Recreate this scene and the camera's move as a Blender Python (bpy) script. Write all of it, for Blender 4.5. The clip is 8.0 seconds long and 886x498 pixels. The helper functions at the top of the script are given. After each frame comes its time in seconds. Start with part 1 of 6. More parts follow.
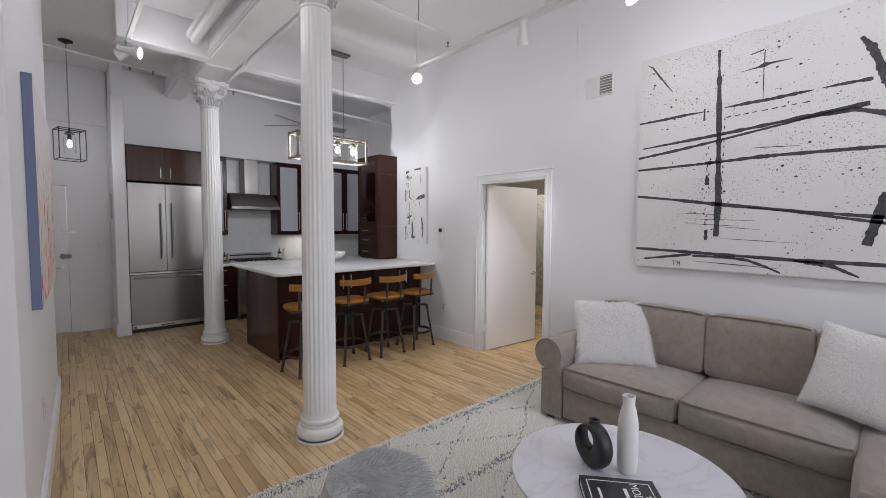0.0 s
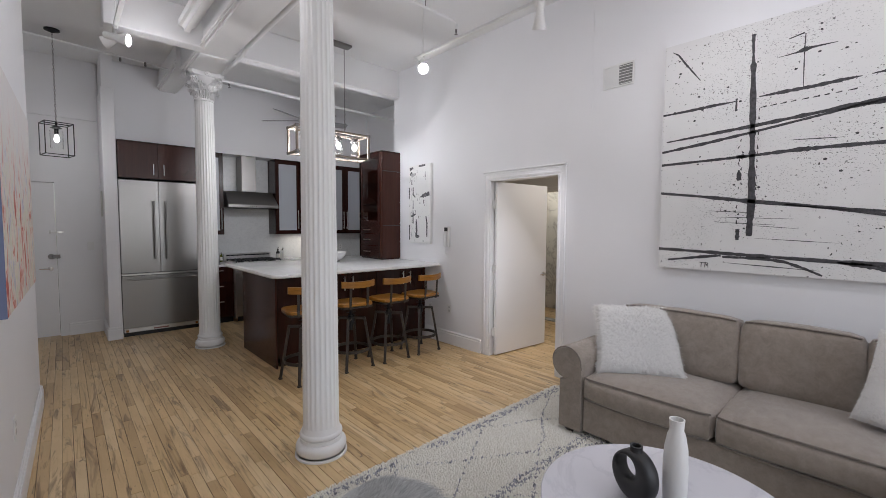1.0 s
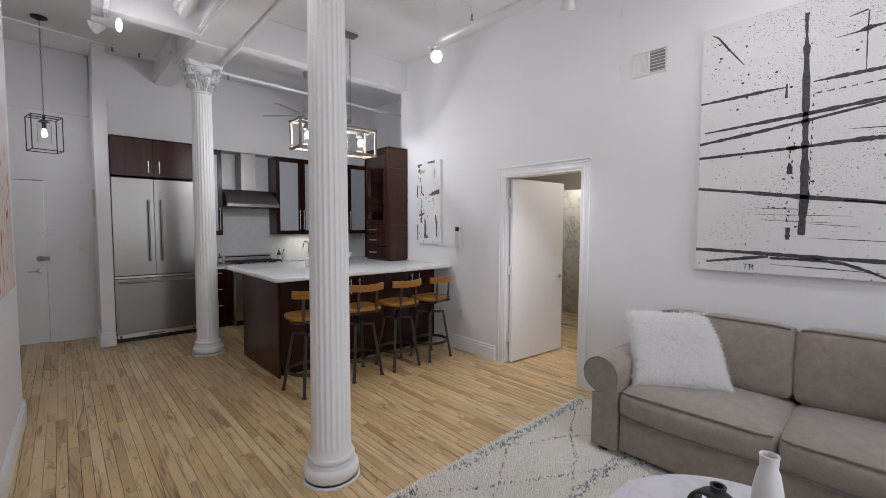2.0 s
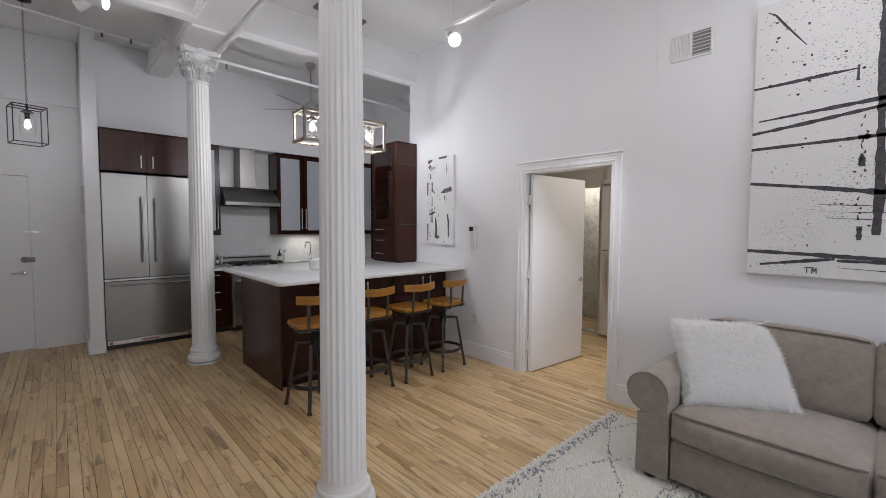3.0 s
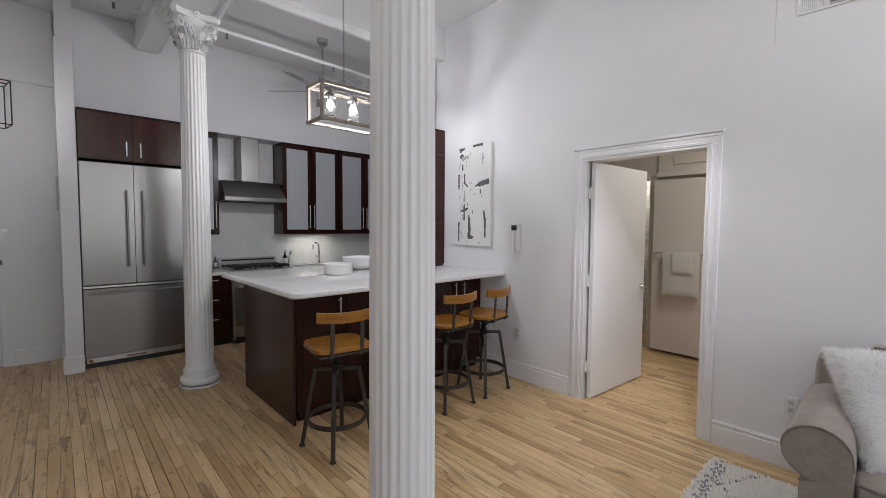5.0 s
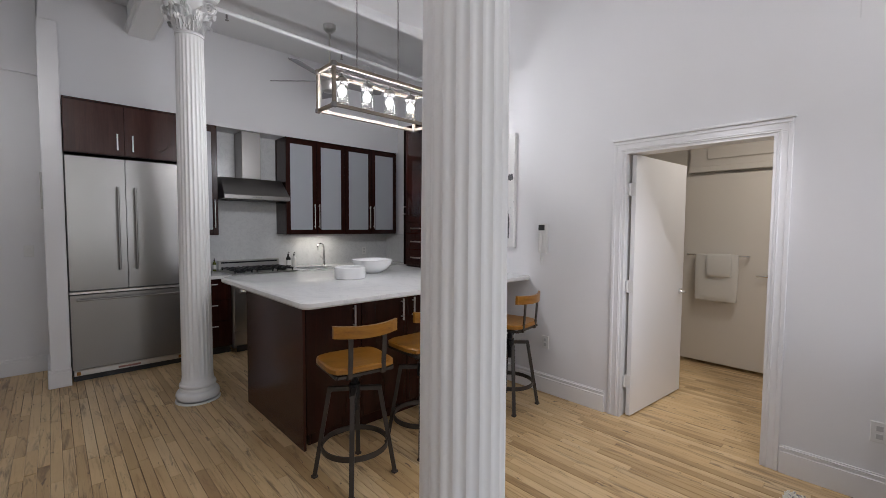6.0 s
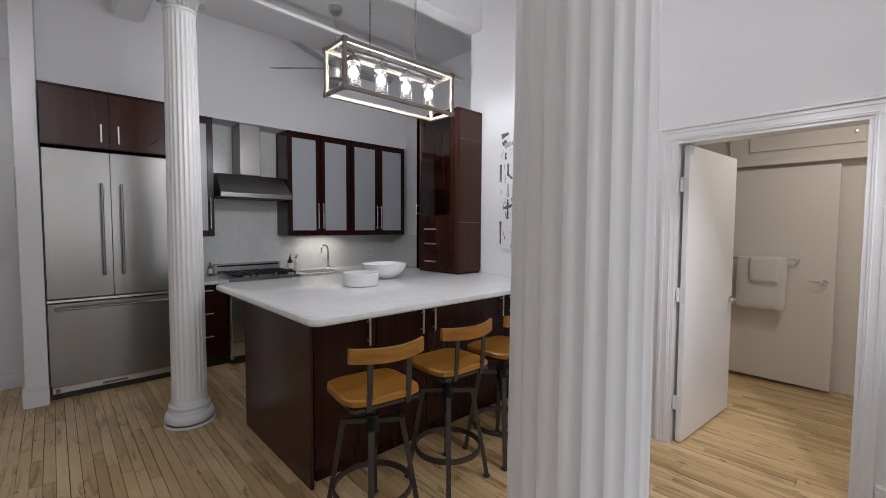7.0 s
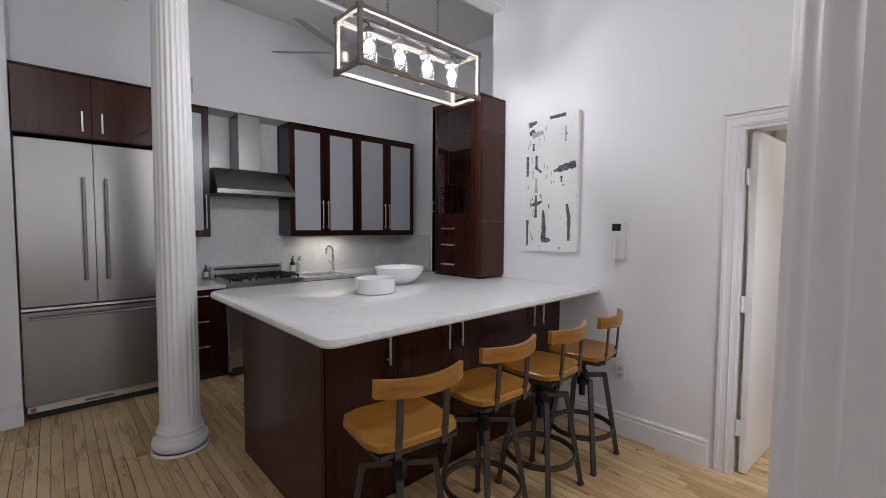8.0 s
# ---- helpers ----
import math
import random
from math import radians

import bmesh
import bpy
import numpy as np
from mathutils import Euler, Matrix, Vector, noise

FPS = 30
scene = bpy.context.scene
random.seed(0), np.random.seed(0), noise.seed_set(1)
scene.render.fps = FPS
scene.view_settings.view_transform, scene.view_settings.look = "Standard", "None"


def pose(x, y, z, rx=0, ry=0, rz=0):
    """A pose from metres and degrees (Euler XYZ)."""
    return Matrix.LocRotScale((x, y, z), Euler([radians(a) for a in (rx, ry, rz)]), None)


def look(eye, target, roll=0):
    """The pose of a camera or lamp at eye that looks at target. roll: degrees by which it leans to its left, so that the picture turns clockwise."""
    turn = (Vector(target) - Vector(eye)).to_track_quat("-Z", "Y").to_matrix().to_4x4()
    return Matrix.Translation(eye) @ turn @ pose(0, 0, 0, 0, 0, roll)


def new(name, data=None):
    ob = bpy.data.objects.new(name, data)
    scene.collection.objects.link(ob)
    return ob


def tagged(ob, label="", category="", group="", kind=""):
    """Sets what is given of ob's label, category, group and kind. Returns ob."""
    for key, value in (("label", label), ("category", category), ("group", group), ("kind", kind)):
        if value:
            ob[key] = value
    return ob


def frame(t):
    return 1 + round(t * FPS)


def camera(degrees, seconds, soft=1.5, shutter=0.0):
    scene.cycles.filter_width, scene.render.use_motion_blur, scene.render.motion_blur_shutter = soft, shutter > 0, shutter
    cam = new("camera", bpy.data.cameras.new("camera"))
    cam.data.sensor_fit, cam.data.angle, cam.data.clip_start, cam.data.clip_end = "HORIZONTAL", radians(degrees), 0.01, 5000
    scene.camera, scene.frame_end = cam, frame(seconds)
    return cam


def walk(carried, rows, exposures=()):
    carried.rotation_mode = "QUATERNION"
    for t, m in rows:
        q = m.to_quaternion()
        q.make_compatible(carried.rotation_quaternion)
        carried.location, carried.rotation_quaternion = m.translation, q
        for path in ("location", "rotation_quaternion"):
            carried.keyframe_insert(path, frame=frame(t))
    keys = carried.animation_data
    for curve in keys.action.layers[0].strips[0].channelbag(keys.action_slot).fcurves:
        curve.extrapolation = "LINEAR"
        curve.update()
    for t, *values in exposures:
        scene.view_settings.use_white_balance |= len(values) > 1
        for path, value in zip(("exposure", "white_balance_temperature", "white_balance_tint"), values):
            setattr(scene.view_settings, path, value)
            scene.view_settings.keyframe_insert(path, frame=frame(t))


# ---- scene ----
cam = camera(93.4, 8.0, soft=0.85)
PATH = [
    (0, (0.066, 0.217, 1.538), (1.407, 1.696, 1.429), 0.3),
    (0.5, (0.118, 0.334, 1.535), (1.461, 1.812, 1.424), 0.3),
    (1, (0.167, 0.454, 1.535), (1.511, 1.931, 1.422), 0.3),
    (1.5, (0.208, 0.6, 1.529), (1.553, 2.076, 1.416), 0.2),
    (3, (0.343, 1.112, 1.505), (1.696, 2.581, 1.399), 0.3),
    (3.5, (0.41, 1.305, 1.491), (1.761, 2.776, 1.386), 0.3),
    (4, (0.449, 1.5, 1.494), (1.806, 2.965, 1.392), 0.3),
    (4.5, (0.492, 1.692, 1.491), (1.85, 3.156, 1.388), 0.3),
    (5, (0.536, 1.891, 1.486), (1.895, 3.354, 1.381), 0.4),
    (6.5, (0.694, 2.484, 1.483), (2.059, 3.942, 1.378), 0.3),
    (7, (0.773, 2.692, 1.484), (2.138, 4.15, 1.38), 0.3),
    (7.5, (0.841, 2.889, 1.483), (2.206, 4.347, 1.38), 0.3),
    (8, (0.908, 3.089, 1.476), (2.274, 4.546, 1.373), 0.3),
]
walk(cam, [(t, look(eye, target, roll)) for t, eye, target, roll in PATH])

# ---- light ----
world = bpy.data.worlds.new("world")
scene.world = world
world.use_nodes = True
wn = world.node_tree.nodes
sky = wn.new("ShaderNodeTexSky")
sky.sky_type, sky.sun_disc = "NISHITA", False
sky.sun_elevation, sky.sun_rotation = radians(40), radians(200)
world.node_tree.links.new(sky.outputs[0], wn["Background"].inputs[0])
wn["Background"].inputs[1].default_value = 0.1
scene.view_settings.exposure = 0.18


def area_lamp(name, m, sx, sy, watts, colour):
    d = bpy.data.lights.new(name, "AREA")
    d.shape, d.size, d.size_y, d.energy, d.color = "RECTANGLE", sx, sy, watts, colour
    ob = new(name, d)
    ob.matrix_world = m
    return ob


def spot_lamp(name, eye, target, watts, colour, angle=110, radius=0.05):
    d = bpy.data.lights.new(name, "SPOT")
    d.energy, d.color, d.spot_size, d.spot_blend, d.shadow_soft_size = watts, colour, radians(angle), 0.8, radius
    ob = new(name, d)
    ob.matrix_world = look(eye, target)
    return ob


def bulb_lamp(name, place, watts, colour, radius=0.03):
    d = bpy.data.lights.new(name, "POINT")
    d.energy, d.color, d.shadow_soft_size = watts, colour, radius
    ob = new(name, d)
    ob.location = place
    return ob


DAY = (0.83, 0.88, 1.0)
WARM = (1.0, 0.86, 0.68)
# cool daylight fill, added behind the walk at three assumed windows out of view
for wx, watts in ((-1.6, 5), (0.4, 18), (2.4, 36)):
    area_lamp("window_light", look((wx, -2.95, 2.0), (wx, 5, 1.6)), 1.3, 2.2, watts, DAY)
# flood bulbs of the track heads over the sofa and the hall; heads out of view are added
HEAD = (0.955, 0.935, 1.0)
EAST = [(3.76, (2.3, 2.6, 2.4)), (2.36, (4.2, 3.4, 0.3)), (1.53, (3.0, 0.4, 1.6)), (0.2, (1.6, 0.8, 0.0)), (-1.2, (3.0, -1.5, 0.5))]
WEST = [(5.27, (2.6, 4.2, 2.9)), (3.2, (2.4, 3.6, 1.8)), (1.2, (2.4, 1.2, 1.8)), (-0.6, (2.4, 0.4, 1.4))]


def head_bulb(x, y, z, aim, watts):
    c = Vector((x, y, z - 0.10))
    bulb_lamp("track_head_light", c + (Vector(aim) - c).normalized() * 0.125, watts, HEAD, 0.05)


for y, aim in EAST:
    head_bulb(2.87, y, 3.22, aim, {3.76: 2.0, 2.36: 1.5, 1.53: 11}.get(y, 10))
for y, aim in WEST:
    head_bulb(0.575, y, 3.30, aim, 4.0 if y > 5 else (7.0 if y > 3 else 2.8))
# the head by the doorway: a wide pool on the floor and a narrow core into the door
for watts, wide, aim in ((42, 100, (2.75, 2.9, 0)), (80, 35, (4.38, 3.65, 0.45))):
    d = bpy.data.lights.new("track_head_beam", "SPOT")
    d.energy, d.color, d.shadow_soft_size, d.spot_size, d.spot_blend = watts, HEAD, 0.05, math.radians(wide), 1.0
    new("track_head_beam", d).matrix_world = look((2.92, 2.40, 3.005), aim)
for bx in (2.27, 2.49, 2.71, 2.93):
    bulb_lamp("chandelier_light", (bx, 5.17, 2.51), 8.6, (0.92, 0.93, 1.0), 0.045)
bulb_lamp("pendant_light", (0.15, 7.07, 2.50), 3.4, (0.95, 0.95, 1.0))
area_lamp("undercabinet_light", look((3.45, 7.9, 1.35), (3.45, 7.95, 0)), 0.5, 0.06, 1.3, (1.0, 0.92, 0.82))
# unseen lamps, added to brighten the bedroom and the bathroom
area_lamp("bedroom_fill", look((4.75, 2.75, 2.73), (4.75, 2.7, 0)), 0.4, 0.4, 11.0, (1.0, 0.92, 0.84))
bulb_lamp("bathroom_fill", (6.5, 4.4, 2.3), 15, (1.0, 0.95, 0.86), 0.06)

# ---- materials ----
def material(name, colour=(0.8, 0.8, 0.8), rough=0.5, metal=0.0):
    m = bpy.data.materials.new(name)
    m.use_nodes = True
    b = m.node_tree.nodes["Principled BSDF"]
    b.inputs["Base Color"].default_value = (*colour, 1)
    b.inputs["Roughness"].default_value, b.inputs["Metallic"].default_value = rough, metal
    return m


def nodes_of(m):
    return m.node_tree.nodes, m.node_tree.links.new, m.node_tree.nodes["Principled BSDF"]


def coords(m, scale=(1, 1, 1), kind="Object"):
    n, link, _ = nodes_of(m)
    tc, mp = n.new("ShaderNodeTexCoord"), n.new("ShaderNodeMapping")
    mp.inputs["Scale"].default_value = scale
    link(tc.outputs[kind], mp.inputs[0])
    return mp.outputs[0]


def noise_tex(m, vec, scale, detail=4, rough=0.55, distort=0.0):
    n, link, _ = nodes_of(m)
    t = n.new("ShaderNodeTexNoise")
    t.inputs["Scale"].default_value, t.inputs["Detail"].default_value = scale, detail
    t.inputs["Roughness"].default_value, t.inputs["Distortion"].default_value = rough, distort
    link(vec, t.inputs["Vector"])
    return t.outputs["Fac"]


def ramp(m, fac, stops):
    n, link, _ = nodes_of(m)
    r = n.new("ShaderNodeValToRGB")
    e = r.color_ramp.elements
    while len(e) < len(stops):
        e.new(0.5)
    for el, (p, c) in zip(e, stops):
        el.position, el.color = p, (*c, 1)
    link(fac, r.inputs[0])
    return r.outputs[0]


def mix(m, fac, a, b, blend="MIX"):
    n, link, _ = nodes_of(m)
    x = n.new("ShaderNodeMix")
    x.data_type, x.blend_type = "RGBA", blend
    for i, v in ((0, fac), (6, a), (7, b)):
        if isinstance(v, (int, float)):
            x.inputs[i].default_value = v
        elif isinstance(v, tuple):
            x.inputs[i].default_value = (*v, 1)
        else:
            link(v, x.inputs[i])
    return x.outputs[2]


def calc(m, op, a, b=0.0, c=0.0):
    n, link, _ = nodes_of(m)
    x = n.new("ShaderNodeMath")
    x.operation = op
    for i, v in enumerate((a, b, c)):
        if isinstance(v, (int, float)):
            x.inputs[i].default_value = v
        else:
            link(v, x.inputs[i])
    return x.outputs[0]


def bump(m, height, strength=0.2, distance=0.002):
    n, link, b = nodes_of(m)
    x = n.new("ShaderNodeBump")
    x.inputs["Strength"].default_value, x.inputs["Distance"].default_value = strength, distance
    link(height, x.inputs["Height"])
    link(x.outputs[0], b.inputs["Normal"])


def paint(name, a, b, rough, grain=90, strength=0.12):
    m = material(name, a, rough)
    _, link, p = nodes_of(m)
    v = coords(m)
    big = noise_tex(m, v, 1.3, 3)
    link(mix(m, big, a, b), p.inputs["Base Color"])
    fine = noise_tex(m, v, grain, 3)
    link(calc(m, "MULTIPLY_ADD", big, 0.12, rough - 0.06), p.inputs["Roughness"])
    bump(m, fine, strength, 0.0015)
    return m


def wood(name, dark, mid, light, rough, scale=1.0, axis=2, vary=0.0):
    m = material(name, mid, rough)
    _, link, p = nodes_of(m)
    s = [14 * scale] * 3
    s[axis] = 0.9 * scale
    v = coords(m, tuple(s))
    g1, g2 = noise_tex(m, v, 1.2, 5, 0.6, 0.6), noise_tex(m, v, 7, 4, 0.6)
    col = ramp(m, calc(m, "MULTIPLY_ADD", g2, 0.4, calc(m, "MULTIPLY", g1, 0.6)), [(0.3, dark), (0.5, mid), (0.7, light)])
    link(col, p.inputs["Base Color"])
    bump(m, g2, 0.08, 0.001)
    return m


wall_paint = paint("wall_paint", (0.80, 0.80, 0.815), (0.76, 0.76, 0.775), 0.6)
ceiling_paint = paint("ceiling_paint", (0.80, 0.80, 0.80), (0.75, 0.75, 0.755), 0.65)
trim_paint = paint("trim_paint", (0.82, 0.82, 0.83), (0.79, 0.79, 0.80), 0.38, 40, 0.06)
column_paint = paint("column_paint", (0.80, 0.80, 0.80), (0.76, 0.76, 0.755), 0.42, 60, 0.15)
cream_paint = paint("cream_paint", (0.80, 0.76, 0.70), (0.77, 0.73, 0.67), 0.45)
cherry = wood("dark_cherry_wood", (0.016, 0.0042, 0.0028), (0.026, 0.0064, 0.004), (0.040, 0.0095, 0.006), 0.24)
# brighter cherry for faces that catch light, with that light in its colour
cherry_lit = wood("lit_cherry_wood", (0.034, 0.0105, 0.0068), (0.046, 0.0142, 0.0092), (0.061, 0.0190, 0.0122), 0.24)
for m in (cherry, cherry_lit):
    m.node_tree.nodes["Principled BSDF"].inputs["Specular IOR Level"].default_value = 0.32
honey = wood("honey_wood", (0.16, 0.062, 0.008), (0.30, 0.128, 0.016), (0.41, 0.195, 0.030), 0.28, 0.8, 0)
driftwood = wood("whitewashed_wood", (0.15, 0.125, 0.095), (0.22, 0.185, 0.145), (0.30, 0.26, 0.21), 0.6, 1.5, 0)
gunmetal = material("brown_black_metal", (0.050, 0.042, 0.037), 0.45, 0.4)
blackmetal = material("black_metal", (0.02, 0.02, 0.022), 0.4, 0.6)
steel_grey = material("grey_painted_metal", (0.20, 0.19, 0.185), 0.42, 0.6)
chrome = material("chrome", (0.75, 0.75, 0.76), 0.12, 1.0)
nickel = material("brushed_nickel", (0.60, 0.59, 0.57), 0.3, 1.0)
white_ceramic = material("white_ceramic", (0.82, 0.82, 0.82), 0.22)
matt_ceramic = paint("matt_white_ceramic", (0.80, 0.79, 0.78), (0.76, 0.75, 0.74), 0.6, 120, 0.1)
black_ceramic = paint("black_ceramic", (0.018, 0.018, 0.02), (0.03, 0.03, 0.032), 0.45, 150, 0.2)
black_plastic = material("black_plastic", (0.015, 0.015, 0.016), 0.35)
white_plastic = material("white_plastic", (0.74, 0.74, 0.73), 0.35)
frosted = material("frosted_glass", (0.47, 0.49, 0.53), 0.28)
paper = material("paper", (0.75, 0.74, 0.70), 0.7)
towel_cloth = paint("towel_cloth", (0.80, 0.79, 0.76), (0.74, 0.73, 0.70), 0.95, 400, 0.8)


def brushed(name, colour, rough, axis=0):
    m = material(name, colour, rough, 1.0)
    _, link, p = nodes_of(m)
    s = [260, 260, 260]
    s[axis] = 1.5
    g = noise_tex(m, coords(m, tuple(s)), 1.0, 3)
    link(calc(m, "MULTIPLY_ADD", g, 0.016, rough - 0.008), p.inputs["Roughness"])
    big = noise_tex(m, coords(m), 2.2, 2)
    link(mix(m, big, colour, tuple(c * 0.88 for c in colour)), p.inputs["Base Color"])
    return m


stainless = brushed("brushed_stainless_steel", (0.29, 0.28, 0.27), 0.29)


range_steel = brushed("bright_brushed_steel", (0.62, 0.61, 0.60), 0.3)


def glass(name, tint=(1, 1, 1), rough=0.0):
    m = material(name, tint, rough)
    b = m.node_tree.nodes["Principled BSDF"]
    b.inputs["Transmission Weight"].default_value = 1.0
    b.inputs["IOR"].default_value = 1.42
    return m


clear_glass = glass("clear_glass")
smoked_glass = glass("smoked_glass", (0.80, 0.80, 0.80))


def glowing(name, colour, strength):
    m = material(name, colour)
    b = m.node_tree.nodes["Principled BSDF"]
    b.inputs["Emission Color"].default_value = (*colour, 1)
    b.inputs["Emission Strength"].default_value = strength
    return m


bulb_glow = glowing("bulb_glow", (1.0, 0.96, 0.9), 12)


def marble(name, base, vein, scale, amount, rough):
    m = material(name, base, rough)
    _, link, p = nodes_of(m)
    v = coords(m)
    a = noise_tex(m, v, scale, 7, 0.6, 1.6)
    line = calc(m, "ABSOLUTE", calc(m, "SUBTRACT", a, 0.5))
    veins = ramp(m, line, [(0.0, (1, 1, 1)), (0.03, (0.15, 0.15, 0.15)), (0.10, (0, 0, 0))])
    cloud = noise_tex(m, v, scale * 0.7, 4)
    col = mix(m, calc(m, "MULTIPLY", cloud, 0.3), base, vein)
    link(mix(m, calc(m, "MULTIPLY", veins, amount), col, vein), p.inputs["Base Color"])
    return m


counter_marble = marble("white_counter_marble", (0.80, 0.80, 0.79), (0.55, 0.56, 0.57), 3.0, 0.35, 0.12)
table_marble = marble("white_table_marble", (0.68, 0.67, 0.71), (0.44, 0.44, 0.49), 1.7, 0.35, 0.2)
splash_marble = marble("grey_splash_marble", (0.70, 0.71, 0.71), (0.46, 0.47, 0.48), 9.0, 0.45, 0.22)
bath_marble = marble("bath_marble", (0.60, 0.59, 0.55), (0.28, 0.28, 0.27), 2.0, 0.8, 0.2)


def floor_wood():
    m = material("maple_strip_floor", (0.4, 0.26, 0.13), 0.33)
    n, link, p = nodes_of(m)
    info, geo = n.new("ShaderNodeObjectInfo"), n.new("ShaderNodeNewGeometry")
    rnd = calc(m, "FRACT", calc(m, "ADD", info.outputs["Random"], geo.outputs["Random Per Island"]))
    wob = n.new("ShaderNodeVectorMath")
    wob.operation = "ADD"
    shift = n.new("ShaderNodeCombineXYZ")
    link(calc(m, "MULTIPLY", rnd, 37.0), shift.inputs[2])
    link(geo.outputs["Position"], wob.inputs[0])
    link(shift.outputs[0], wob.inputs[1])
    mp = n.new("ShaderNodeMapping")
    mp.inputs["Scale"].default_value = (30, 1.6, 30)
    link(wob.outputs[0], mp.inputs[0])
    g1 = noise_tex(m, mp.outputs[0], 1.0, 5, 0.6, 1.2)
    g2 = noise_tex(m, mp.outputs[0], 6.0, 3)
    tone = ramp(m, rnd, [(0.0, (0.44, 0.295, 0.143)), (0.12, (0.56, 0.397, 0.208)), (0.5, (0.67, 0.490, 0.264)), (0.8, (0.70, 0.530, 0.302)), (1.0, (0.735, 0.574, 0.350))])
    grain = ramp(m, g1, [(0.26, (0.52, 0.40, 0.28)), (0.44, (0.93, 0.89, 0.84)), (0.75, (1.0, 0.98, 0.95))])
    col = mix(m, 0.75, tone, grain, "MULTIPLY")
    mp2 = n.new("ShaderNodeMapping")
    mp2.inputs["Scale"].default_value = (11, 1.1, 11)
    link(wob.outputs[0], mp2.inputs[0])
    stain = ramp(m, noise_tex(m, mp2.outputs[0], 1.0, 4, 0.7, 2.0), [(0.54, (0, 0, 0)), (0.68, (1, 1, 1))])
    col = mix(m, calc(m, "MULTIPLY", stain, 0.78), col, (0.15, 0.085, 0.042))
    mp3 = n.new("ShaderNodeMapping")
    mp3.inputs["Scale"].default_value = (34, 9, 34)
    link(wob.outputs[0], mp3.inputs[0])
    knots = ramp(m, noise_tex(m, mp3.outputs[0], 1.0, 3, 0.6, 0.8), [(0.665, (0, 0, 0)), (0.71, (1, 1, 1))])
    col = mix(m, calc(m, "MULTIPLY", knots, 0.75), col, (0.075, 0.045, 0.028))
    wear = ramp(m, noise_tex(m, coords(m, (1.4, 0.9, 1)), 1.6, 5, 0.65), [(0.40, (0.72, 0.66, 0.60)), (0.56, (1, 1, 1))])
    col = mix(m, 0.3, col, wear, "MULTIPLY")
    link(col, p.inputs["Base Color"])
    link(calc(m, "MULTIPLY_ADD", g2, 0.2, 0.26), p.inputs["Roughness"])
    bump(m, g2, 0.06, 0.001)
    return m


maple = floor_wood()
floor_gap = paint("dark_floor_gap", (0.045, 0.028, 0.016), (0.07, 0.045, 0.025), 0.8)


def fabric(name, a, b, scale=420):
    m = material(name, a, 0.9)
    _, link, p = nodes_of(m)
    v = coords(m)
    w = noise_tex(m, v, scale, 3, 0.7)
    big = noise_tex(m, v, 15, 8, 0.8, 0.3)
    blot = ramp(m, big, [(0.38, (0, 0, 0)), (0.62, (1, 1, 1))])
    col = mix(m, w, a, b)
    col = mix(m, calc(m, "MULTIPLY", blot, 0.6), col, tuple(c * 0.66 for c in a))
    link(col, p.inputs["Base Color"])
    p.inputs["Sheen Weight"].default_value = 0.35
    bump(m, calc(m, "ADD", w, big), 0.5, 0.003)
    return m


taupe = fabric("taupe_microfibre", (0.285, 0.238, 0.20), (0.35, 0.298, 0.255), 300)
taupe_pipe = fabric("taupe_piping", (0.185, 0.153, 0.128), (0.23, 0.19, 0.16))


def fur_material(name, a, b, thinness=0.0):
    m = material(name, a, 0.75)
    n, link, p = nodes_of(m)
    geo = n.new("ShaderNodeNewGeometry")
    link(mix(m, geo.outputs["Random Per Island"], a, b), p.inputs["Base Color"])
    p.inputs["Sheen Weight"].default_value = 0.3
    thin, both = n.new("ShaderNodeBsdfTranslucent"), n.new("ShaderNodeMixShader")
    link(p.inputs["Base Color"].links[0].from_socket, thin.inputs["Color"])
    both.inputs[0].default_value = thinness
    link(p.outputs[0], both.inputs[1])
    link(thin.outputs[0], both.inputs[2])
    link(both.outputs[0], n["Material Output"].inputs[0])
    return m


white_fur = fur_material("white_fur", (0.96, 0.95, 0.94), (0.92, 0.91, 0.895), 0.3)
grey_fur = fur_material("grey_fur", (0.28, 0.285, 0.28), (0.56, 0.565, 0.56))
rug_cream = fur_material("cream_wool", (0.80, 0.77, 0.69), (0.90, 0.88, 0.81))
rug_blue = fur_material("blue_grey_wool", (0.15, 0.155, 0.18), (0.40, 0.41, 0.45))
leather_dark = material("dark_foot_wood", (0.02, 0.014, 0.01), 0.4)

# ---- mesh helpers ----
def box(bm, x0, x1, y0, y1, z0, z1, bevel=0.0, seg=2):
    r = bmesh.ops.create_cube(bm, size=1.0, matrix=Matrix.LocRotScale(((x0 + x1) / 2, (y0 + y1) / 2, (z0 + z1) / 2), None, (abs(x1 - x0), abs(y1 - y0), abs(z1 - z0))))
    if bevel:
        es = list({e for v in r["verts"] for e in v.link_edges})
        bmesh.ops.bevel(bm, geom=es, offset=bevel, segments=seg, affect="EDGES", clamp_overlap=True)
    return bm


def bar(bm, a, b, r, r2=None, seg=12):
    a, b = Vector(a), Vector(b)
    q = (b - a).to_track_quat("Z", "Y").to_matrix().to_4x4()
    bmesh.ops.create_cone(bm, cap_ends=True, segments=seg, radius1=r, radius2=r if r2 is None else r2, depth=(b - a).length,
                          matrix=Matrix.Translation((a + b) / 2) @ q)
    return bm


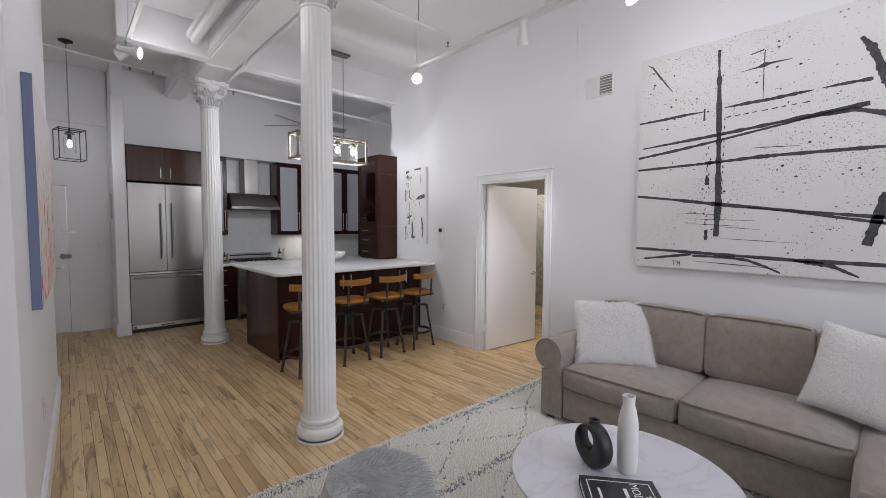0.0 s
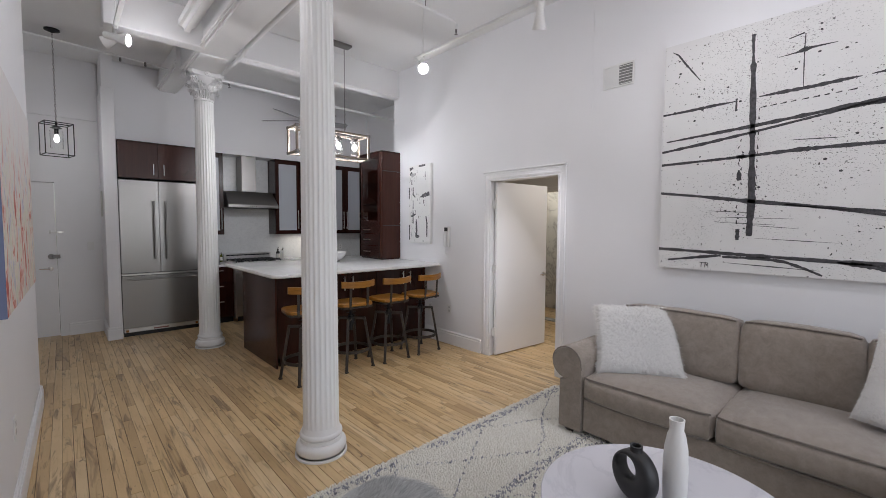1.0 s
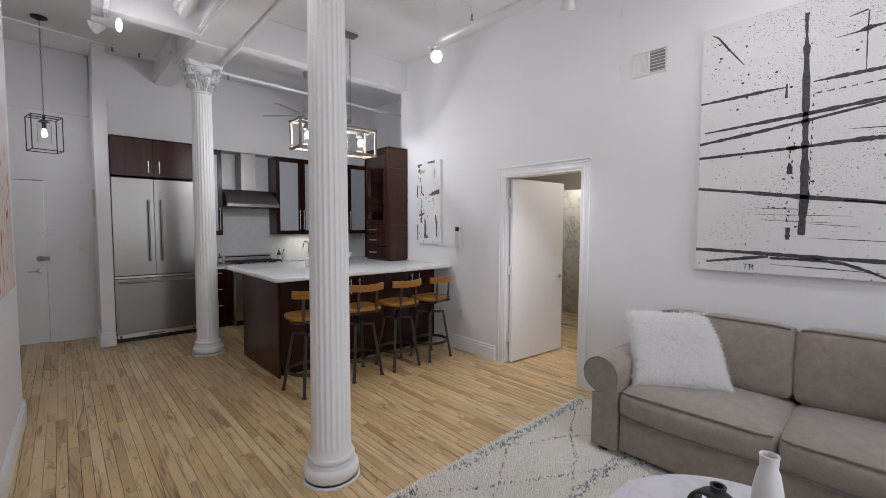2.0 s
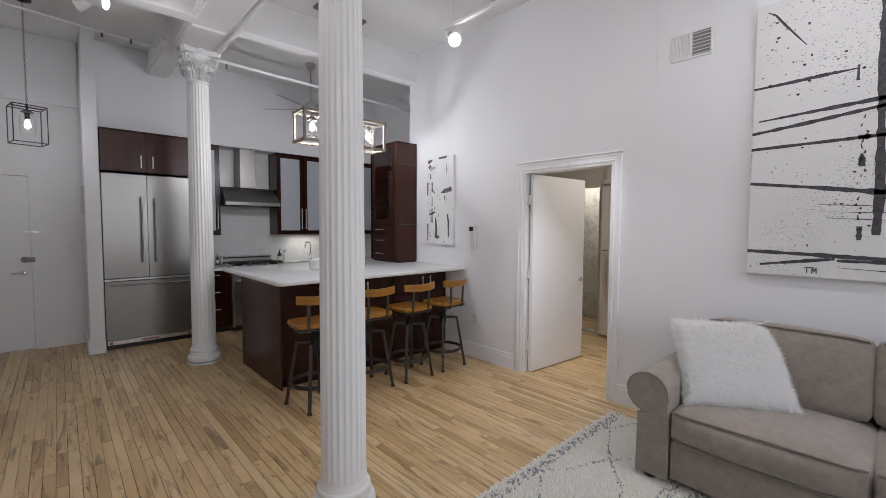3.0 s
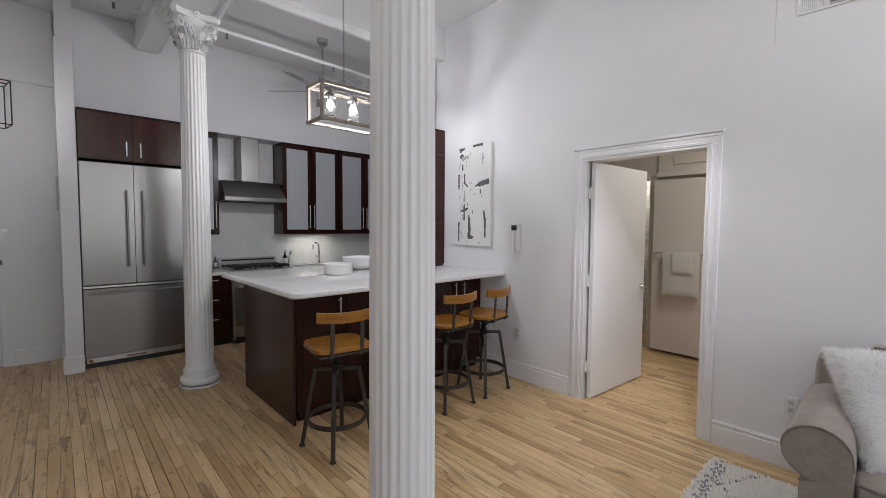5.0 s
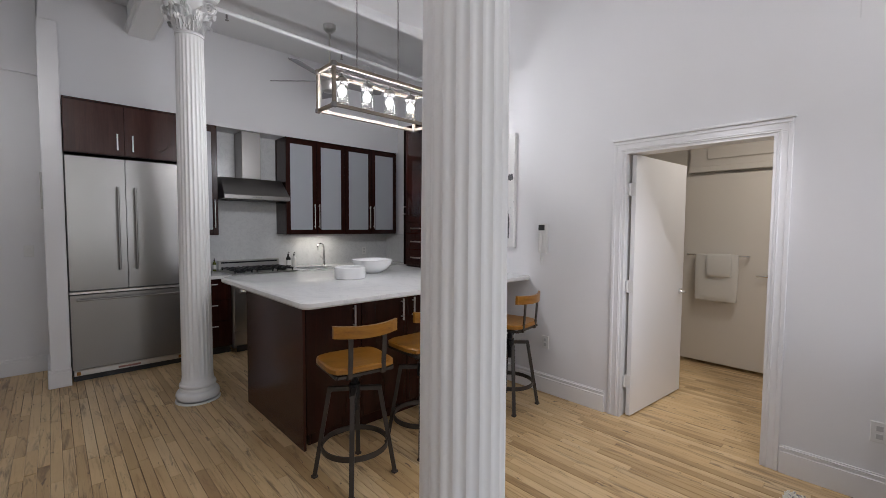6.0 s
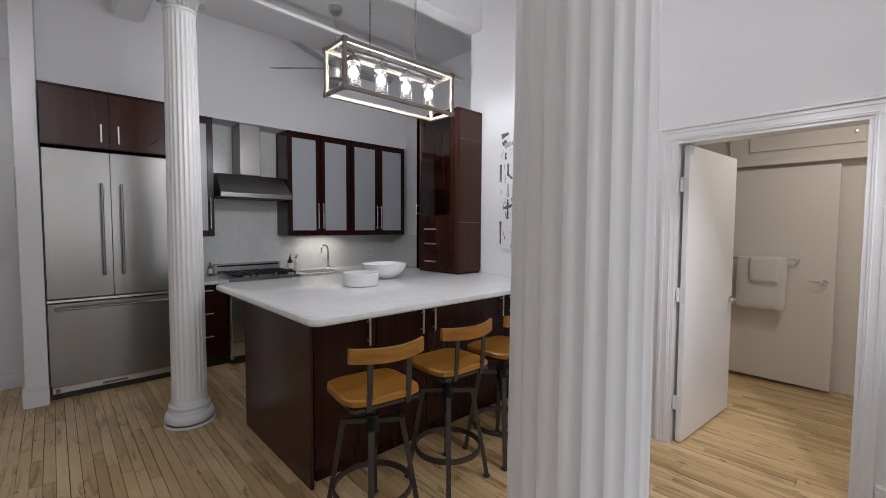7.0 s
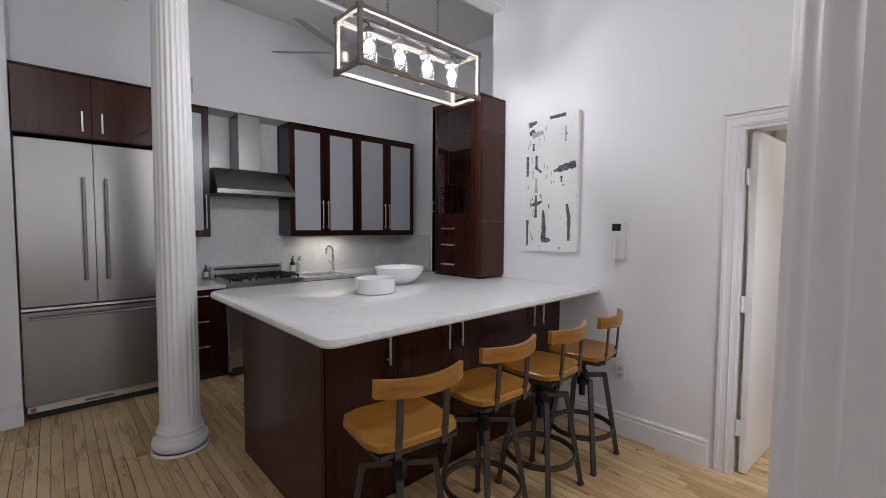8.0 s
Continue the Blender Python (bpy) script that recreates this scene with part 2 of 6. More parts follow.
def flat_bar(bm, a, b, w, d, bevel=0.0):
    """A square tube from a to b, w across and d deep."""
    a, b = Vector(a), Vector(b)
    q = (b - a).to_track_quat("Z", "Y").to_matrix().to_4x4()
    r = bmesh.ops.create_cube(bm, size=1.0, matrix=Matrix.Translation((a + b) / 2) @ q @ Matrix.Diagonal((w, d, (b - a).length, 1)))
    if bevel:
        bmesh.ops.bevel(bm, geom=list({e for v in r["verts"] for e in v.link_edges}), offset=bevel, segments=1, affect="EDGES")
    return bm


def lathe(bm, profile, centre=(0, 0, 0), seg=40, caps=True):
    cx, cy, cz = centre
    rings = []
    for r, z in profile:
        rings.append([bm.verts.new((cx + r * math.cos(k * math.tau / seg), cy + r * math.sin(k * math.tau / seg), cz + z)) for k in range(seg)])
    for a, b in zip(rings, rings[1:]):
        for k in range(seg):
            bm.faces.new((a[k], a[(k + 1) % seg], b[(k + 1) % seg], b[k]))
    if caps:
        bm.faces.new(rings[0][::-1])
        bm.faces.new(rings[-1])
    return bm


def ring_tube(bm, centre, R, r, seg=40, sides=8, m=None):
    m = m or Matrix.Identity(4)
    rings = []
    for k in range(seg):
        a = k * math.tau / seg
        rings.append([bm.verts.new(m @ Vector((centre[0] + (R + r * math.cos(s * math.tau / sides)) * math.cos(a),
                                               centre[1] + (R + r * math.cos(s * math.tau / sides)) * math.sin(a),
                                               centre[2] + r * math.sin(s * math.tau / sides)))) for s in range(sides)])
    for k in range(seg):
        A, B = rings[k], rings[(k + 1) % seg]
        for s in range(sides):
            bm.faces.new((A[s], B[s], B[(s + 1) % sides], A[(s + 1) % sides]))
    return bm


def sweep(bm, pts, r, sides=8):
    """A round tube along points; r: one radius, or one for each point."""
    pts = [Vector(p) for p in pts]
    rings = []
    for i, p in enumerate(pts):
        d = (pts[min(i + 1, len(pts) - 1)] - pts[max(i - 1, 0)]).normalized()
        q = d.to_track_quat("Z", "Y")
        rr = r[i] if isinstance(r, (list, tuple)) else r
        rings.append([bm.verts.new(p + q @ Vector((rr * math.cos(s * math.tau / sides), rr * math.sin(s * math.tau / sides), 0))) for s in range(sides)])
    for a, b in zip(rings, rings[1:]):
        for s in range(sides):
            bm.faces.new((a[s], a[(s + 1) % sides], b[(s + 1) % sides], b[s]))
    bm.faces.new(rings[0][::-1])
    bm.faces.new(rings[-1])
    return bm


def B():
    return bmesh.new()


def finish(bm, name, mat, smooth=35):
    bmesh.ops.recalc_face_normals(bm, faces=bm.faces)
    me = bpy.data.meshes.new(name)
    bm.to_mesh(me)
    bm.free()
    me.materials.append(mat)
    if smooth:
        me.shade_smooth()
        me.set_sharp_from_angle(angle=radians(smooth))
    return me


def part(name, bm, mat, parent, label="", smooth=35):
    ob = new(name, finish(bm, name, mat, smooth))
    ob.parent = parent
    if label:
        tagged(ob, label)
    return ob


def thing(name, place, label, category, rz=0.0, group=""):
    e = new(name)
    e.matrix_world = pose(*place, 0, 0, rz)
    return tagged(e, label, category, group)


def solid(name, bm, mat, label, category, kind="", smooth=35, group=""):
    return tagged(new(name, finish(bm, name, mat, smooth)), label, category, group, kind)


def structure(name, bm, mat, label="", smooth=35):
    return tagged(new(name, finish(bm, name, mat, smooth)), label or name.replace("_", " "), "", "", "structure")

# ---- the rooms ----
WX, CZ, NY = 3.84, 3.74, 8.10          # long wall, ceiling, far wall
DOOR0, DOOR1, DOORZ = 2.767, 3.695, 2.065

bm = B()
box(bm, WX, WX + 0.14, -3.0, DOOR0, 0, CZ)
box(bm, WX, WX + 0.14, DOOR1, 5.575, 0, CZ)
box(bm, WX, WX + 0.14, DOOR0, DOOR1, DOORZ, CZ)
structure("wall_east", bm, wall_paint, "long white plaster wall with a doorway")
bm = B()
box(bm, 4.75, 4.89, 5.435, NY, 0, CZ)
box(bm, WX + 0.14, 4.75, 5.435, 5.575, 0, CZ)
structure("wall_kitchen_east", bm, wall_paint, "white plaster wall beside the kitchen recess")
bm = B()
box(bm, -1.34, -0.83, NY, NY + 0.14, 0, CZ)
box(bm, 0.10, 4.89, NY, NY + 0.14, 0, CZ)
box(bm, -0.83, 0.10, NY, NY + 0.14, 2.08, CZ)
structure("wall_north", bm, wall_paint, "white far wall behind kitchen and entry")
bm = B()
box(bm, -1.2, 0.573, 8.06, NY - 0.002, 2.95, CZ - 0.002)
structure("wall_entry_ledge", bm, wall_paint, "shallow white plaster ledge over the entry door")
bm = B()
box(bm, 0.717, 4.748, 7.77, NY - 0.002, 2.66, CZ - 0.002)
structure("wall_soffit", bm, wall_paint, "white soffit over the kitchen cabinets")
bm = B()
box(bm, 0.575, 0.715, 7.40, NY - 0.002, 0, 3.28, 0.004, 1)
box(bm, 0.59, 0.715, 7.44, NY - 0.002, 3.28, CZ - 0.002)
structure("wall_wing", bm, wall_paint, "narrow white wing wall beside the refrigerator")
bm = B()
box(bm, -0.14, 0.0, -2.80, 0.0, 0, CZ, 0.006, 2)
SKEW = -1.23  # the hall wall runs slightly off square
structure("wall_west", bm, wall_paint, "white plaster wall along the hall").matrix_world = pose(-0.02, 5.30, 0, 0, 0, SKEW)
bm = B()
box(bm, -1.34, -1.2, 5.16, NY, 0, CZ)
box(bm, -1.2, -0.16, 5.16, 5.298, 0, CZ)
structure("wall_hall_west", bm, wall_paint, "white wall of the entry hall")
bm = B()
box(bm, -2.74, -2.6, -3.0, 2.65, 0, CZ)
box(bm, -2.6, -0.215, 2.504, 2.65, 0, CZ)
structure("wall_living_west", bm, wall_paint, "white wall of the living room")
# unseen wall, added with assumed windows to close the room around the fill lamps
bm = B()
xs = [-2.74, -2.25, -0.95, -0.25, 1.05, 1.75, 3.05, 3.98]
for i in range(0, 8, 2):
    box(bm, xs[i], xs[i + 1], -3.14, -3.0, 0, CZ)
for i in (1, 3, 5):
    box(bm, xs[i], xs[i + 1], -3.14, -3.0, 0, 0.85)
    box(bm, xs[i], xs[i + 1], -3.14, -3.0, 3.15, CZ)
structure("wall_south", bm, wall_paint, "white wall with three tall windows")
for i in (1, 3, 5):
    w = structure("window_%d" % ((i + 1) // 2), box(box(B(), xs[i], xs[i] + 0.05, -3.1, -3.04, 0.85, 3.15), xs[i + 1] - 0.05, xs[i + 1], -3.1, -3.04, 0.85, 3.15), trim_paint, "tall white window frame")
    bm = B()
    for z0, z1 in ((0.85, 0.9), (1.98, 2.03), (3.1, 3.15)):
        box(bm, xs[i] + 0.05, xs[i + 1] - 0.05, -3.1, -3.04, z0, z1)
    part("window_frame", bm, trim_paint, w)
# bedroom behind the doorway
bm = B()
box(bm, 5.95, 6.07, 1.0, 3.95, 0, CZ)
box(bm, 5.95, 6.07, 3.95, 4.75, 2.08, CZ)
box(bm, 5.95, 6.07, 4.75, 5.435, 0, CZ)
structure("wall_bedroom_east", bm, cream_paint, "cream bedroom wall with a bathroom doorway")
bm = B()
box(bm, WX + 0.14, 7.3, 0.86, 1.0, 0, CZ)
structure("wall_bedroom_south", bm, wall_paint, "white bedroom wall")
bm = B()
box(bm, 4.89, 7.3, 5.3, 5.435, 0, CZ)
structure("wall_bedroom_north", bm, wall_paint, "white bedroom wall")
bm = B()
box(bm, 6.9, 7.04, 1.0, 5.3, 0, CZ)
structure("wall_bath", bm, bath_marble, "veined marble wall of the bathroom")
bm = B()
box(bm, -2.74, 7.3, -3.14, NY + 0.14, CZ, CZ + 0.12)
structure("ceiling", bm, ceiling_paint, "white painted ceiling")
bm = B()
box(bm, WX + 0.142, 5.948, 1.002, 5.298, 2.75, 2.8)
structure("ceiling_bedroom", bm, ceiling_paint, "white bedroom ceiling")
BEAM0 = 0.50
# beams: one across the room, one over the columns, one boxed duct beside it
bm = B()
box(bm, BEAM0, WX - 0.002, 5.44, 5.60, 3.37, CZ - 0.002, 0.006, 1)
structure("beam_cross", bm, ceiling_paint, "white boxed beam across the room")
bm = B()
for x0, x1, y0, y1, z in ((1.31, 1.60, -3.0, 5.438, 3.352), (1.31, 1.60, 5.602, 6.52, 3.352), (1.26, 1.46, 6.522, 7.768, 3.45)):
    box(bm, x0, x1, y0, y1, z, CZ - 0.002, 0.006, 1)
    for x in (x0 - 0.01, x1 + 0.01):
        box(bm, x - 0.022, x + 0.022, y0, y1, z + 0.020, z + 0.048, 0.010, 2)
        box(bm, x - 0.012, x + 0.012, y0, y1, z + 0.068, z + 0.083, 0.005, 1)
structure("beam_girder", bm, ceiling_paint, "white moulded girder over the columns")
bm = B()
box(bm, 1.08, 1.22, -3.0, 5.40, 3.45, 3.60, 0.045, 3)
structure("beam_duct", bm, ceiling_paint, "white rounded duct below the ceiling")
bm = B()
box(bm, 0.72, 1.12, 5.62, 6.5, 3.60, 3.63, 0.004, 1)
structure("ceiling_panel", bm, ceiling_paint, "white access panel on the ceiling")

# baseboards and door trim
def baseboard(name, x0, x1, y0, y1, nx, ny, h=0.17):
    """A moulded board along a wall that faces (nx, ny)."""
    bm = B()
    for t, z0, z1 in ((0.020, 0, h - 0.035), (0.014, h - 0.035, h - 0.018), (0.017, h - 0.018, h - 0.008), (0.008, h - 0.008, h)):
        if nx:
            box(bm, x0, x0 + nx * t, y0, y1, z0, z1, 0.002, 1)
        else:
            box(bm, x0, x1, y0, y0 + ny * t, z0, z1, 0.002, 1)
    return structure(name, bm, trim_paint, "white moulded baseboard")


baseboard("baseboard", WX, 0, 3.80, 4.84, -1, 0)
baseboard("baseboard", WX, 0, -3.0, 2.69, -1, 0)
baseboard("baseboard", 0.0, 0, -2.80, 0.0, 1, 0).matrix_world = pose(-0.02, 5.30, 0, 0, 0, SKEW)
baseboard("baseboard", 0.19, 0.575, NY, 0, 0, -1)
baseboard("baseboard", 0.575, 0, 7.40, NY - 0.02, -1, 0)
baseboard("baseboard", 0.560, 0.717, 7.40, 0, 0, -1, 0.17)


def door_trim(name, face, side, y0, y1, ztop, mat):
    """Stepped casing on a wall at x = face, towards side."""
    bm = B()
    for w0, w1, t in ((0.0, 0.062, 0.010), (0.010, 0.020, 0.013), (0.050, 0.074, 0.015)):
        f0, f1 = face, face + side * t
        box(bm, f0, f1, y0 - w1, y0 - w0, 0, ztop + w0, 0.003, 1)
        box(bm, f0, f1, y1 + w0, y1 + w1, 0, ztop + w0, 0.003, 1)
        box(bm, f0, f1, y0 - w1, y1 + w1, ztop + w0, ztop + w1, 0.003, 1)
    box(bm, face, face + side * 0.026, y0 - 0.084, y1 + 0.084, ztop + 0.074, ztop + 0.092, 0.004, 1)
    structure(name, bm, mat, "white stepped door casing")
    bm = B()
    d = -side * 0.14
    box(bm, face + 0.002 * side, face + d, y0, y0 + 0.018, 0, ztop)
    box(bm, face + 0.002 * side, face + d, y1 - 0.018, y1, 0, ztop)
    box(bm, face + 0.002 * side, face + d, y0 + 0.018, y1 - 0.018, ztop - 0.018, ztop)
    structure(name, bm, mat, "white door jamb")


door_trim("trim", WX, -1, DOOR0, DOOR1, DOORZ, trim_paint)
bm = B()
box(bm, 5.925, 5.948, 3.86, 3.95, 0, 2.15, 0.004, 1)
box(bm, 5.925, 5.948, 4.75, 4.84, 0, 2.15, 0.004, 1)
box(bm, 5.925, 5.948, 3.95, 4.75, 2.08, 2.15, 0.004, 1)
structure("trim", bm, cream_paint, "cream bathroom door casing")
bm = B()
box(bm, 5.93, 6.08, 3.95, 4.75, 0, 0.02, 0.004, 1)
structure("trim", bm, bath_marble, "marble bathroom threshold")


def lever(parent, x, y, z, out, along):
    """A lever handle on a rose: out and along are unit vectors in the plan."""
    o, a = Vector((*out, 0)), Vector((*along, 0))
    c = Vector((x, y, z))
    bm = B()
    bar(bm, c, c + o * 0.012, 0.027, seg=20)
    bar(bm, c, c + o * 0.05, 0.010)
    sweep(bm, [c + o * 0.048, c + o * 0.052 + a * 0.05, c + o * 0.05 + a * 0.11], [0.010, 0.009, 0.007])
    return part("handle", bm, chrome, parent, "chrome lever handle")


# the open bedroom door, hung on the far jamb
door = thing("door_1", (3.872, 3.654, 0), "open white flush door with three hinges", "door", -4.5)
tagged(door, kind="structure")
bm = B()
box(bm, 0.020, 0.922, -0.035, 0, 0.012, 2.04, 0.002, 1)
part("door_leaf", bm, trim_paint, door)
lever(door, 0.86, -0.035, 0.92, (0, -1), (-1, 0))
lever(door, 0.86, 0.0, 0.92, (0, 1), (-1, 0))
for z in (0.28, 1.03, 1.78):
    bm = B()
    bar(bm, (0.008, 0.012, z - 0.045), (0.008, 0.012, z + 0.045), 0.009)
    box(bm, 0.0165, 0.0195, -0.034, 0.02, z - 0.05, z + 0.05)
    part("hinge", bm, white_plastic, door)
# entry door
door = thing("door_2", (-0.83, NY + 0.02, 0), "white steel entry door with locks and a lever", "door")
tagged(door, kind="structure")
bm = B()
box(bm, 0.004, 0.926, 0, 0.05, 0.012, 2.075, 0.002, 1)
part("door_leaf", bm, trim_paint, door)
lever(door, 0.86, 0, 0.93, (0, -1), (-1, 0))
bm = B()
bar(bm, (0.87, 0, 1.09), (0.87, -0.025, 1.09), 0.035, seg=20)
box(bm, 0.88, 0.96, -0.05, -0.022, 1.065, 1.115, 0.004, 1)
part("lock", bm, steel_grey, door, "grey metal deadbolt lock")
bm = B()
box(bm, 0.86, 0.88, -0.016, 0, 1.40, 1.44, 0.002, 1)
box(bm, 0.87, 1.02, -0.024, -0.012, 1.412, 1.424, 0.002, 1)
box(bm, 0.95, 1.0, -0.03, 0, 1.40, 1.435, 0.002, 1)
part("latch", bm, nickel, door, "metal swing-bar latch")
# bathroom door folded back against the bedroom wall
door = thing("door_3", (5.86, 3.86, 0), "open cream bathroom door with a towel bar", "door", -86.0 - 5)
tagged(door, kind="structure")
bm = B()
box(bm, 0.0, 0.86, -0.04, 0, 0.03, 2.06, 0.002, 1)
part("door_leaf", bm, cream_paint, door)
lever(door, 0.79, -0.04, 1.01, (0, -1), (-1, 0))
bm = B()
bar(bm, (0.05, -0.09, 1.20), (0.62, -0.09, 1.20), 0.007)
for x in (0.06, 0.61):
    bar(bm, (x, -0.04, 1.20), (x, -0.095, 1.20), 0.010)
part("towel_bar", bm, chrome, door, "chrome towel bar")

# ---- columns ----
def column(x, y):
    col = thing("column", (x, y, 0), "white fluted iron column with a leafy capital", "column", group="row of columns")
    bm = B()
    lathe(bm, [(0.170, 0), (0.170, 0.012), (0.166, 0.016)], seg=56)
    part("plinth", bm, column_paint, col)
    bm = B()
    prof = [(0.158, 0.04)] + [(0.138 + 0.028 * math.sin(a * math.pi / 8), 0.075 - 0.035 * math.cos(a * math.pi / 8)) for a in range(9)]
    prof += [(0.138, 0.118), (0.135, 0.13)] + [(0.128 + 0.012 * math.sin(a * math.pi / 6), 0.148 - 0.016 * math.cos(a * math.pi / 6)) for a in range(7)] + [(0.124, 0.172), (0.118, 0.20)]
    lathe(bm, [(r, 0.2 - (0.2 - z) * 1.15) for r, z in prof], seg=56)
    part("base", bm, column_paint, col)
    bm = B()
    n, sub = 22, 7
    rings = []
    for z, r in ((0.195, 0.119), (0.225, 0.118), (0.26, 0.1175), (1.2, 0.1145), (2.2, 0.109), (2.96, 0.102), (2.99, 0.102), (3.02, 0.102)):
        deep = 0.0 if z in (0.195, 3.02) else (0.0025 if z in (0.225, 2.99) else 0.0052)
        ring = []
        for k in range(n * sub):
            f = (k % sub) / sub
            d = 0 if f < 0.25 else math.sin((f - 0.25) / 0.75 * math.pi) ** 0.8
            a = k * math.tau / (n * sub)
            ring.append(bm.verts.new(((r - deep * d) * math.cos(a), (r - deep * d) * math.sin(a), z)))
        rings.append(ring)
    for a, b in zip(rings, rings[1:]):
        for k in range(n * sub):
            bm.faces.new((a[k], a[(k + 1) % (n * sub)], b[(k + 1) % (n * sub)], b[k]))
    bm.faces.new(rings[-1])
    part("shaft", bm, column_paint, col, smooth=28)
    K = 0.87
    cap = part("capital", lathe(B(), [(0.10, 3.02), (0.112, 3.028), (0.112, 3.045), (0.102, 3.055), (0.104, 3.12), (0.118, 3.24), (0.15, 3.33), (0.155, 3.345)], seg=40), column_paint, col)
    for tier, (z0, hgt, lean, count, off) in enumerate(((3.05, 0.15, 0.055, 8, 0.0), (3.07, 0.24, 0.085, 8, 0.5))):
        me = None
        for k in range(count):
            if me is None:
                bm = B()
                rows, cols = 10, 7
                grid = []
                for i in range(rows):
                    v = i / (rows - 1)
                    curl = max(0, v - 0.68) / 0.32
                    rr = 0.106 + lean * v ** 2.2 + 0.03 * math.sin(curl * math.pi)
                    zz = hgt * min(v, 0.8 + 0.12 * math.sin(curl * math.pi)) - 0.045 * curl ** 2
                    half = 0.043 * (0.75 + 0.35 * math.sin(v * math.pi)) * (1 + 0.16 * math.sin(v * 22)) * (1 - 0.55 * curl)
                    row = []
                    for j in range(cols):
                        s = j / (cols - 1) * 2 - 1
                        ridge = 0.010 * (1 - abs(s)) + 0.006 * math.cos(s * 9)
                        row.append(bm.verts.new((rr + ridge, s * half, zz)))
                    grid.append(row)
                for i in range(rows - 1):
                    for j in range(cols - 1):
                        bm.faces.new((grid[i][j], grid[i][j + 1], grid[i + 1][j + 1], grid[i + 1][j]))
                bmesh.ops.solidify(bm, geom=bm.faces[:], thickness=0.006)
                me = finish(bm, "leaf", column_paint, 50)
            leaf = new("leaf", me)
            leaf.parent = cap
            leaf.matrix_local = pose(0, 0, z0, 0, 0, (k + off) * 360 / count)
    me = None
    for k in range(4):
        if me is None:
            bm = B()
            for s in (-1, 1):
                pts, rad = [], []
                for i in range(40):
                    u = i / 39
                    a = -1.2 + u * 9.5
                    r = 0.048 * (1 - u * 0.85)
                    pts.append((0.185 + r * math.cos(a), s * (0.012 + 0.012 * u), 3.285 + r * math.sin(a)))
                    rad.append(0.013 * (1 - 0.5 * u))
                sweep(bm, [(0.115, s * 0.075, 3.16), (0.13, s * 0.06, 3.23), (0.165, s * 0.03, 3.25)] + pts, [0.010, 0.012, 0.013] + rad, 6)
            me = finish(bm, "volute", column_paint, 50)
        v = new("volute", me)
        v.parent = cap
        v.matrix_local = pose(0, 0, 0, 0, 0, 45 + 90 * k)
    bm = B()
    pts = []
    for k in range(4):
        a0 = math.radians(45 + 90 * k)
        c0, c1 = Vector((math.cos(a0), math.sin(a0))) * 0.262, Vector((math.cos(a0 + math.pi / 2), math.sin(a0 + math.pi / 2))) * 0.262
        t = Vector((-math.sin(a0), math.cos(a0))) * 0.025
        pts.append(c0 - t)
        pts.append(c0 + t)
        for f in (0.25, 0.5, 0.75):
            p = c0.lerp(c1, f)
            pts.append(p * (1 - 0.10 * math.sin(f * math.pi)))
    low = [bm.verts.new((p.x * 0.94, p.y * 0.94, 3.345)) for p in pts]
    mid = [bm.verts.new((p.x, p.y, 3.372)) for p in pts]
    top = [bm.verts.new((p.x, p.y, 3.398)) for p in pts]
    for a, b in ((low, mid), (mid, top)):
        for i in range(len(pts)):
            bm.faces.new((a[i], a[(i + 1) % len(pts)], b[(i + 1) % len(pts)], b[i]))
    bm.faces.new(low[::-1])
    bm.faces.new(top)
    abacus = part("abacus", bm, column_paint, cap)
    for k in range(4):
        bm = B()
        for i in range(6):
            a = i * math.tau / 6
            bmesh.ops.create_uvsphere(bm, u_segments=8, v_segments=6, radius=0.015, matrix=Matrix.LocRotScale((0.205, 0.02 * math.cos(a), 3.365 + 0.02 * math.sin(a)), None, (0.6, 1, 1)))
        bmesh.ops.create_uvsphere(bm, u_segments=8, v_segments=6, radius=0.014, matrix=Matrix.Translation((0.21, 0, 3.365)))
        f = part("rosette", bm, column_paint, cap)
        f.matrix_local = pose(0, 0, 0, 0, 0, 90 * k)
    cap.matrix_local = Matrix.Translation((0, 0, 3.02)) @ Matrix.Diagonal((0.95, 0.95, K, 1)) @ Matrix.Translation((0, 0, -3.02))
    return col


column(1.417, 3.045)
column(1.50, 6.285)

# ---- kitchen ----
def bar_handle(parent, x, y, z0, z1, vertical=True, out=-1, x1=None, axis="y", mat=None, r=0.006, stand=0.03):
    """A round bar pull on two posts; it stands out along -y, or along -x for axis x."""
    bm = B()
    d = Vector((0, out * stand, 0)) if axis == "y" else Vector((out * stand, 0, 0))
    if vertical:
        a, b = Vector((x, y, z0)), Vector((x, y, z1))
    elif axis == "y":
        a, b = Vector((x, y, z0)), Vector((x1, y, z0))
    else:
        a, b = Vector((x, y, z0)), Vector((x, x1, z0))
    bar(bm, a + d, b + d, r)
    u = (b - a).normalized() * 0.025
    for p in (a + u, b - u):
        bar(bm, p, p + d, r * 0.8)
    return part("handle", bm, mat or nickel, parent, "brushed bar handle")


